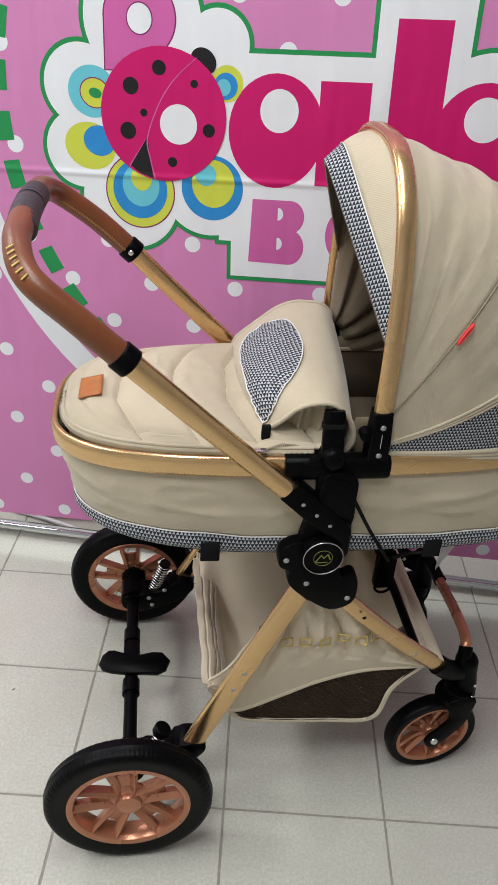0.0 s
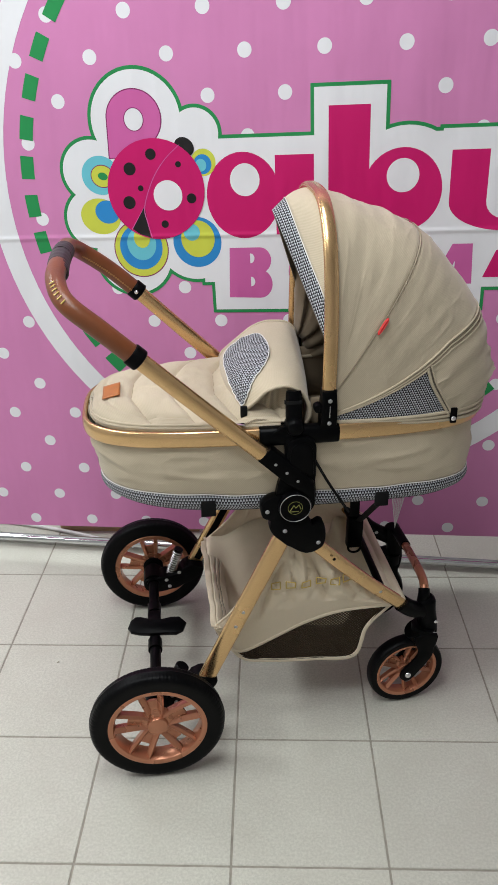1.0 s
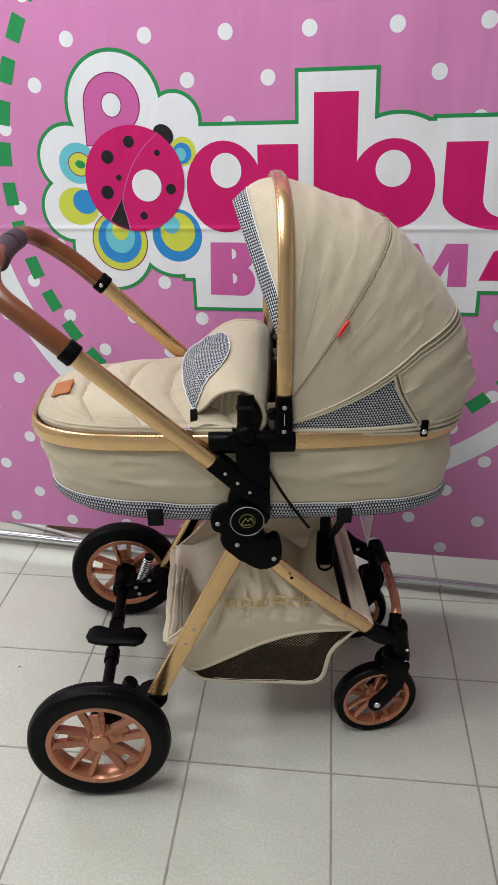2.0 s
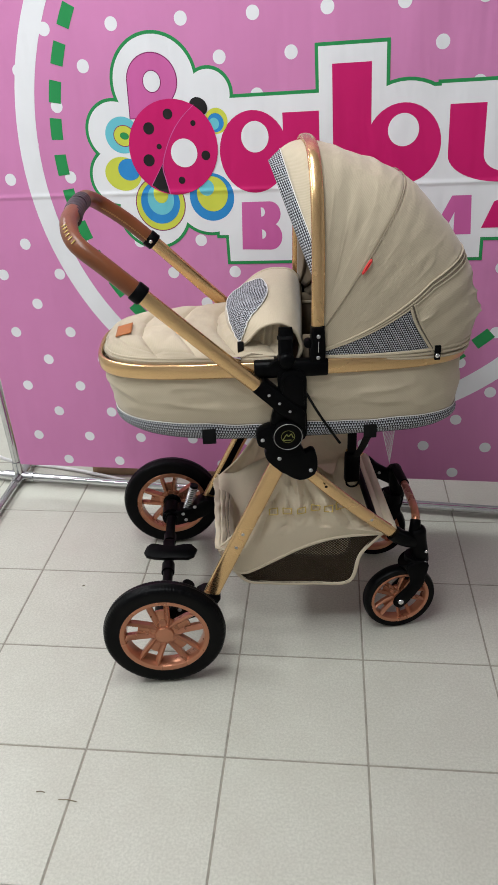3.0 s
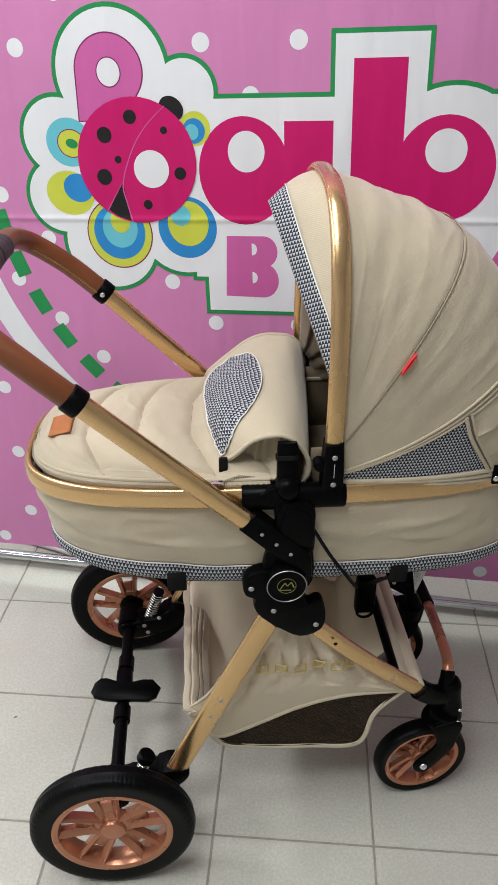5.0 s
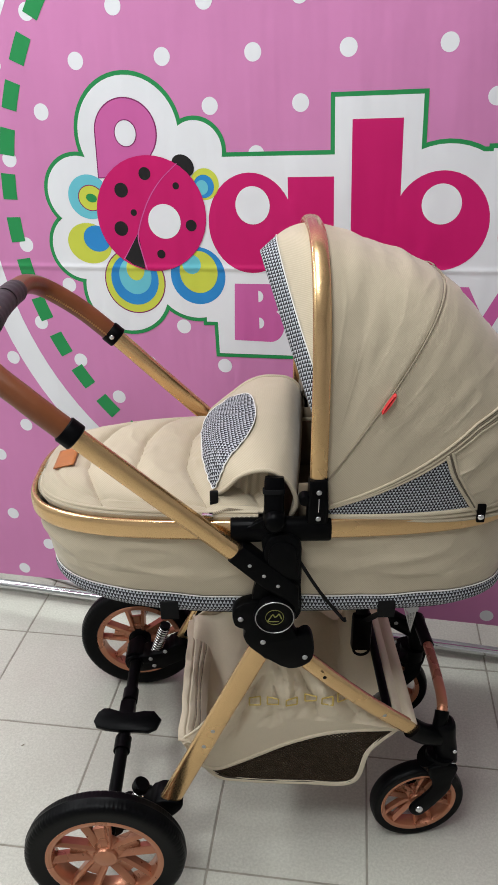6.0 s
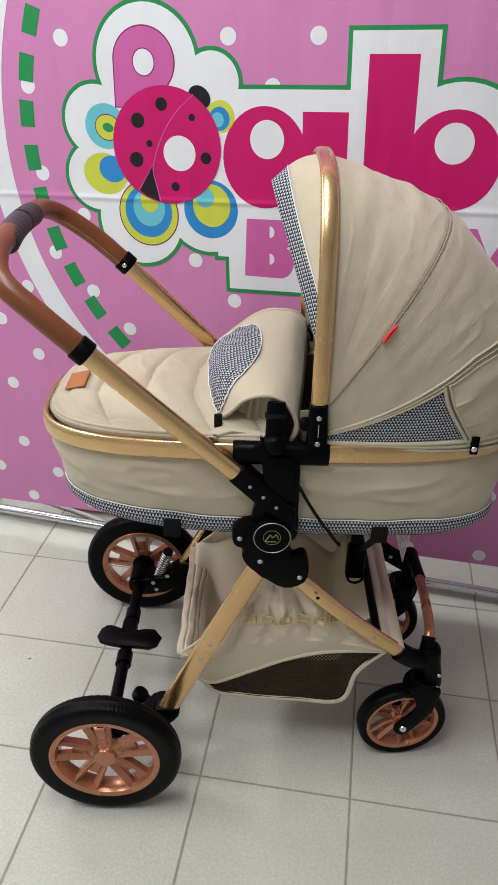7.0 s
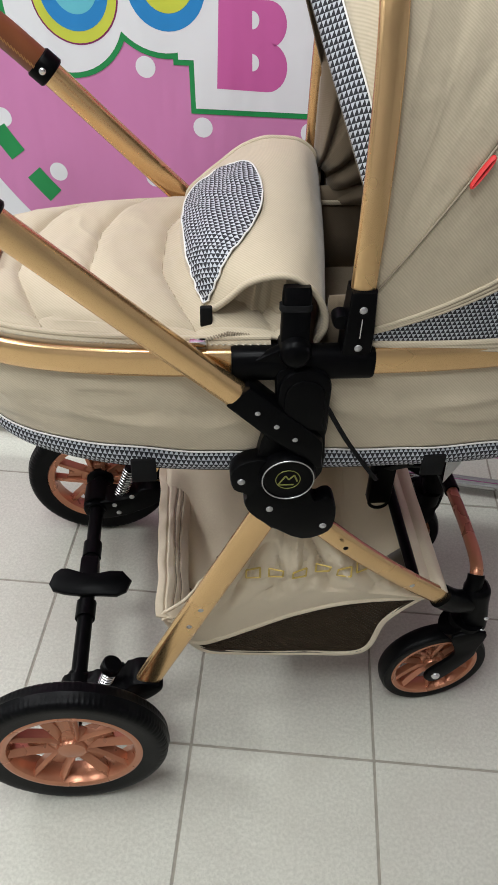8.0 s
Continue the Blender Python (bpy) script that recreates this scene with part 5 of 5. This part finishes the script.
# small white net gusset hanging under the carrycot
GA, GB, GC = Vector((0.208, -0.138, 0.560)), Vector((0.236, -0.138, 0.560)), Vector((0.252, -0.050, 0.416))
net = part("net_gusset", sweep([GA, GC, GB], 0.0010, sides=6), M_CABLE, pram, "small white elastic net gusset")
for k in range(1, 31):
    t = k / 31
    part("net_cord", sweep([GA.lerp(GC, t), GB.lerp(GC, max(0.0, t - 0.10))], 0.0006, sides=5), M_CABLE, net)
buckle = part("buckle", box((0.147, -0.038, 0.360), (0.184, -0.016, 0.440), 0.006), M_BLACK, pram, "black plastic buckle")
part("buckle_ring", sweep([(0.168 + 0.015 * math.cos(a), -0.027, 0.356 + 0.014 * math.sin(a)) for a in [2 * math.pi * k / 20 for k in range(20)]], 0.0026, sides=8, closed=True), M_BLACK, buckle)
part("stay_rod", sweep([(0.200, 0.165, 0.334), (0.196, -0.160, 0.336)], 0.0085, sides=10), M_BLACK, pram, "black cross rod at the basket front")

part("closing_tab", box((-0.090, -0.190, 0.398), (-0.070, -0.184, 0.428), 0.002), M_WEB, pram, "black closing tab on the basket")

# shopping basket
BK = 0.172



BAG_TOP = [(-0.168, 0, 0.284), (-0.125, 0, 0.330), (-0.085, 0, 0.400), (-0.040, 0, 0.478), (-0.005, 0, 0.512), (0.030, 0, 0.500), (0.060, 0, 0.470), (0.130, 0, 0.402), (0.222, 0, 0.322)]
BAG_FAR = [(-0.168, 0, 0.268), (-0.118, 0, 0.318), (-0.070, 0, 0.390), (-0.030, 0, 0.470), (0.006, 0, 0.545), (0.055, 0, 0.564), (0.120, 0, 0.546), (0.165, 0, 0.445), (0.222, 0, 0.322)]


# folds that run down from the joint: direction, width, height
FOLDS = [(-0.62, 0.055, 0.009), (-0.46, 0.05, -0.010), (-0.22, 0.06, 0.010), (-0.05, 0.045, -0.012), (0.10, 0.045, 0.009), (0.30, 0.05, -0.011), (0.48, 0.05, 0.009), (0.70, 0.06, -0.008)]


def basket_side(side):
    """One side of the bag, hung from the leg and the strut, sagging, with the net window cut low."""
    top = spline(BAG_TOP if side < 0 else BAG_FAR, 14)
    low = spline([(-0.168, 0, 0.278), (-0.152, 0, 0.242), (-0.134, 0, 0.214), (-0.110, 0, 0.206), (-0.080, 0, 0.217), (-0.035, 0, 0.240), (0.030, 0, 0.272), (0.110, 0, 0.294), (0.218, 0, 0.298)], 14)
    rows = []
    for k in range(49):
        t = k / 48
        row = []
        for i, (a, b) in enumerate(zip(top, low)):
            p = a.lerp(b, t)
            fold = 0.009 * noise.noise(Vector((p.x * 16, 2.0 * side, p.z * 9))) + 0.008 * noise.noise(Vector((p.x * 30 + p.z * 26, side, p.z * 22 - p.x * 8)))
            fold += 0.010 * math.exp(-((p.x - 0.16 * (0.52 - p.z) + 0.02) / 0.012) ** 2) - 0.010 * math.exp(-((p.x + 0.30 * (0.52 - p.z) - 0.01) / 0.014) ** 2)
            ray, far = math.atan2(p.x - 0.005, 0.545 - p.z), min(1.0, math.hypot(p.x, 0.545 - p.z) / 0.2)
            for at, wide, high in FOLDS:
                fold += high * far * math.exp(-((ray - at) / wide) ** 2)
            fold -= 0.011 * far * (1 - min(1.0, abs(noise.noise(Vector((ray * 3.2, far * 1.1, 12.0 + side)))) * 4.0)) ** 2
            fold -= 0.006 * (1 - min(1.0, abs(noise.noise(Vector((p.x * 16 + p.z * 9, 3.0, p.z * 24 - p.x * 14)))) * 4.0)) ** 2
            fold *= 1.0 if side < 0 else 0.3
            lean = 0.035 * max(0.0, (p.z - 0.30) / 0.18) if side > 0 else 0.0
            row.append(Vector((p.x, side * (BK - lean + 0.010 * math.sin(math.pi * t) - 0.004 * t + fold * math.sin(math.pi * min(1.0, t * 1.3 + 0.08)) ** 0.5), p.z)))
        rows.append(row)
    return rows, low


basket = None
for side in (-1, 1):
    rows, low = basket_side(side)
    if basket is None:
        basket = part("basket", sheet(rows), M_BASKET, pram, "beige cloth shopping basket with dark net windows")
        thick(basket, 0.003)
    else:
        thick(part("basket_side", sheet(rows), M_BASKET, basket), 0.003)
    bottom = spline([(-0.168, 0, 0.279), (-0.116, 0, 0.187), (-0.056, 0, 0.168), (0.050, 0, 0.159), (0.142, 0, 0.158), (0.168, 0, 0.238), (0.218, 0, 0.296)], 8)
    net_rows = []
    nb = len(low)
    for k in range(5):
        t = k / 4
        row = []
        for i in range(nb):
            q = bottom[round(i * (len(bottom) - 1) / (nb - 1))]
            p = low[i].lerp(q, t)
            row.append((p.x, side * (BK - 0.005 - 0.004 * t), p.z))
        net_rows.append(row)
    part("net_window" if side < 0 else "lower_side", sheet(net_rows), M_NET if side < 0 else M_BASKET, basket, "dark net window" if side < 0 else "plain cloth lower side")
    if side < 0:
        part("net_binding", sweep([(p.x, side * (BK - 0.008), p.z) for p in bottom], 0.0048, 0.003, sides=10), M_BASKET, basket)
        part("net_binding", sweep([(p.x, side * (BK - 0.003), p.z) for p in low], 0.004, 0.003, sides=10), M_BASKET, basket)
    part("top_binding", sweep([tuple(p) for p in rows[0]], 0.0028, 0.0022, sides=10), M_BASKET, basket)
# rear border of the bag: a broad hem with stitched zip lines
BORDER_SEAMS = (0.30, 0.56, 0.72)


def border_point(t, j):
    """t: 0 at the outer edge to 1 at the bag; j: 0 to 24 across."""
    groove = sum(math.exp(-((t - c - 0.02 * math.sin(j * 0.4 + 9 * c)) / 0.035) ** 2) for c in BORDER_SEAMS)
    return (lerp(-0.176, -0.130, t) + 0.004 * noise.noise(Vector((j * 0.3, 1.0, 7.0))) + 0.012 * (j / 24) ** 3 * t, lerp(-BK - 0.004, BK - 0.004, j / 24),
            0.290 - 0.018 * j / 24 - 0.0022 * groove - 0.034 * t ** 2 + 0.004 * noise.noise(Vector((j * 0.45, t * 2, 2.0))) + 0.002 * noise.noise(Vector((j * 1.1, t * 3, 8.0))))


rows = [[border_point(i / 70, j / 2) for j in range(49)] for i in range(71)]
border = thick(part("rear_border", sheet(rows), M_BASKET, basket, "cream hem with zip lines along the basket back"), 0.003)
for c in BORDER_SEAMS[1:]:
    line = [Vector(border_point(c + 0.02 * math.sin(j * 0.2 + 9 * c), j / 2)) + Vector((0, 0, 0.0008)) for j in range(49)]
    part("border_zip", sweep(line, 0.0007, sides=6), M_SEAM, basket)
rows = []
for i in range(25):
    t = i / 24
    rows.append([(lerp(0.202, 0.249, t), lerp(-BK, BK, j / 16), 0.325 + 0.006 * abs(math.sin(2 * math.pi * t)) - 0.014 * t + 0.002 * noise.noise(Vector((j * 0.35, t * 1.5, 5)))) for j in range(17)])
thick(part("basket_front", sheet(rows), M_BASKET, basket), 0.003)
rows = []
for i, p in enumerate(spline([(-0.164, 0, 0.258), (-0.116, 0, 0.189), (-0.056, 0, 0.170), (0.050, 0, 0.161), (0.142, 0, 0.160), (0.168, 0, 0.240), (0.216, 0, 0.300)], 5)):
    rise = 0.17 * math.sin(math.pi * min(1.0, max(0.0, (p.x + 0.170) / 0.375))) ** 0.7
    rows.append([(p.x, lerp(-BK + 0.006, BK - 0.006, j / 20), p.z + 0.002 + rise * (j / 20) ** 2.4 + 0.003 * noise.noise(Vector((p.x * 14, j * 0.35, 6.0)))) for j in range(21)])
# near strip coloured dark so the bag's inside reads dark through the net
thick(part("basket_bottom", sheet([row[:7] for row in rows]), M_FLOORCLOTH, basket, "dark brown near strip of the basket floor"), 0.003)
thick(part("basket_lining", sheet([row[6:] for row in rows]), M_BASKET, basket), 0.003)
# plain gold stitched marks in a row on the side of the basket
near_rows = basket_side(-1)[0]
near_cloth = [p for row in near_rows for p in row]


def on_bag(x, z):
    near = sorted(near_cloth, key=lambda q: (q.x - x) ** 2 + (q.z - z) ** 2)[:40]
    return Vector((x, sum(q.y for q in near) / 40 - 0.0075, z))


MARK_X = (-0.040, -0.009, 0.023, 0.056, 0.084, 0.112)
for k, x in enumerate(MARK_X):
    w, h = 0.019, 0.015
    z = 0.384 + 0.0012 * k
    corners = [(x - w / 2, z - h / 2), (x + w / 2, z - h / 2), (x + w / 2, z + h / 2), (x - w / 2, z + h / 2)]
    for p, q in ((0, 1), (1, 2), (2, 3), (3, 0)):
        (x0, z0), (x1, z1) = corners[p], corners[q]
        part("stitched_bar", sweep([on_bag(x0, z0), on_bag(x1, z1)], 0.0013, 0.0012, sides=6), M_THREAD, basket)

# ceiling lamps over the shop, above the view
for lx, ly in LAMPS:
    lamp = empty("ceiling_light", pose(lx, ly, CEILING), "square white recessed ceiling light panel, lit", "ceiling light", "ceiling light panels")
    for a, b in (((-0.31, -0.31), (0.31, -0.285)), ((-0.31, 0.285), (0.31, 0.31)), ((-0.31, -0.285), (-0.285, 0.285)), ((0.285, -0.285), (0.31, 0.285))):
        part("frame_bar", box((a[0], a[1], -0.022), (b[0], b[1], 0.0)), M_CEIL, lamp, smooth=False)

# floor tiles, one by one
bm = box((-TILE / 2 + 0.0021, -TILE / 2 + 0.0021, -0.009), (TILE / 2 - 0.0021, TILE / 2 - 0.0021, 0.0), 0.0010, 1)
rnd = random.Random(7)
tile_me = bpy.data.meshes.new("tile")
bm.to_mesh(tile_me)
bm.free()
tile_me.materials.append(M_TILE)
for i in range(round((X1 - X0) / TILE)):
    for j in range(round((Y1 - Y0) / TILE)):
        t = new("tile", tile_me)
        t.parent = floor
        t.location = (X0 + TILE * (i + 0.5), Y0 + TILE * (j + 0.5), rnd.uniform(-0.0004, 0.0))
# small dark scraps on the tiles
for x0, y0, x1, y1 in ((-0.322, -0.424, -0.284, -0.426), (-0.373, -0.410, -0.355, -0.410), (-0.464, 0.233, -0.459, 0.236)):
    tagged(part("scrap", sweep([(x0, y0, 0.001), ((x0 + x1) / 2, (y0 + y1) / 2 + 0.002, 0.001), (x1, y1, 0.001)], 0.0014, 0.0008, sides=6), M_SEAM), "small dark thread lying on the tiles", "scrap")
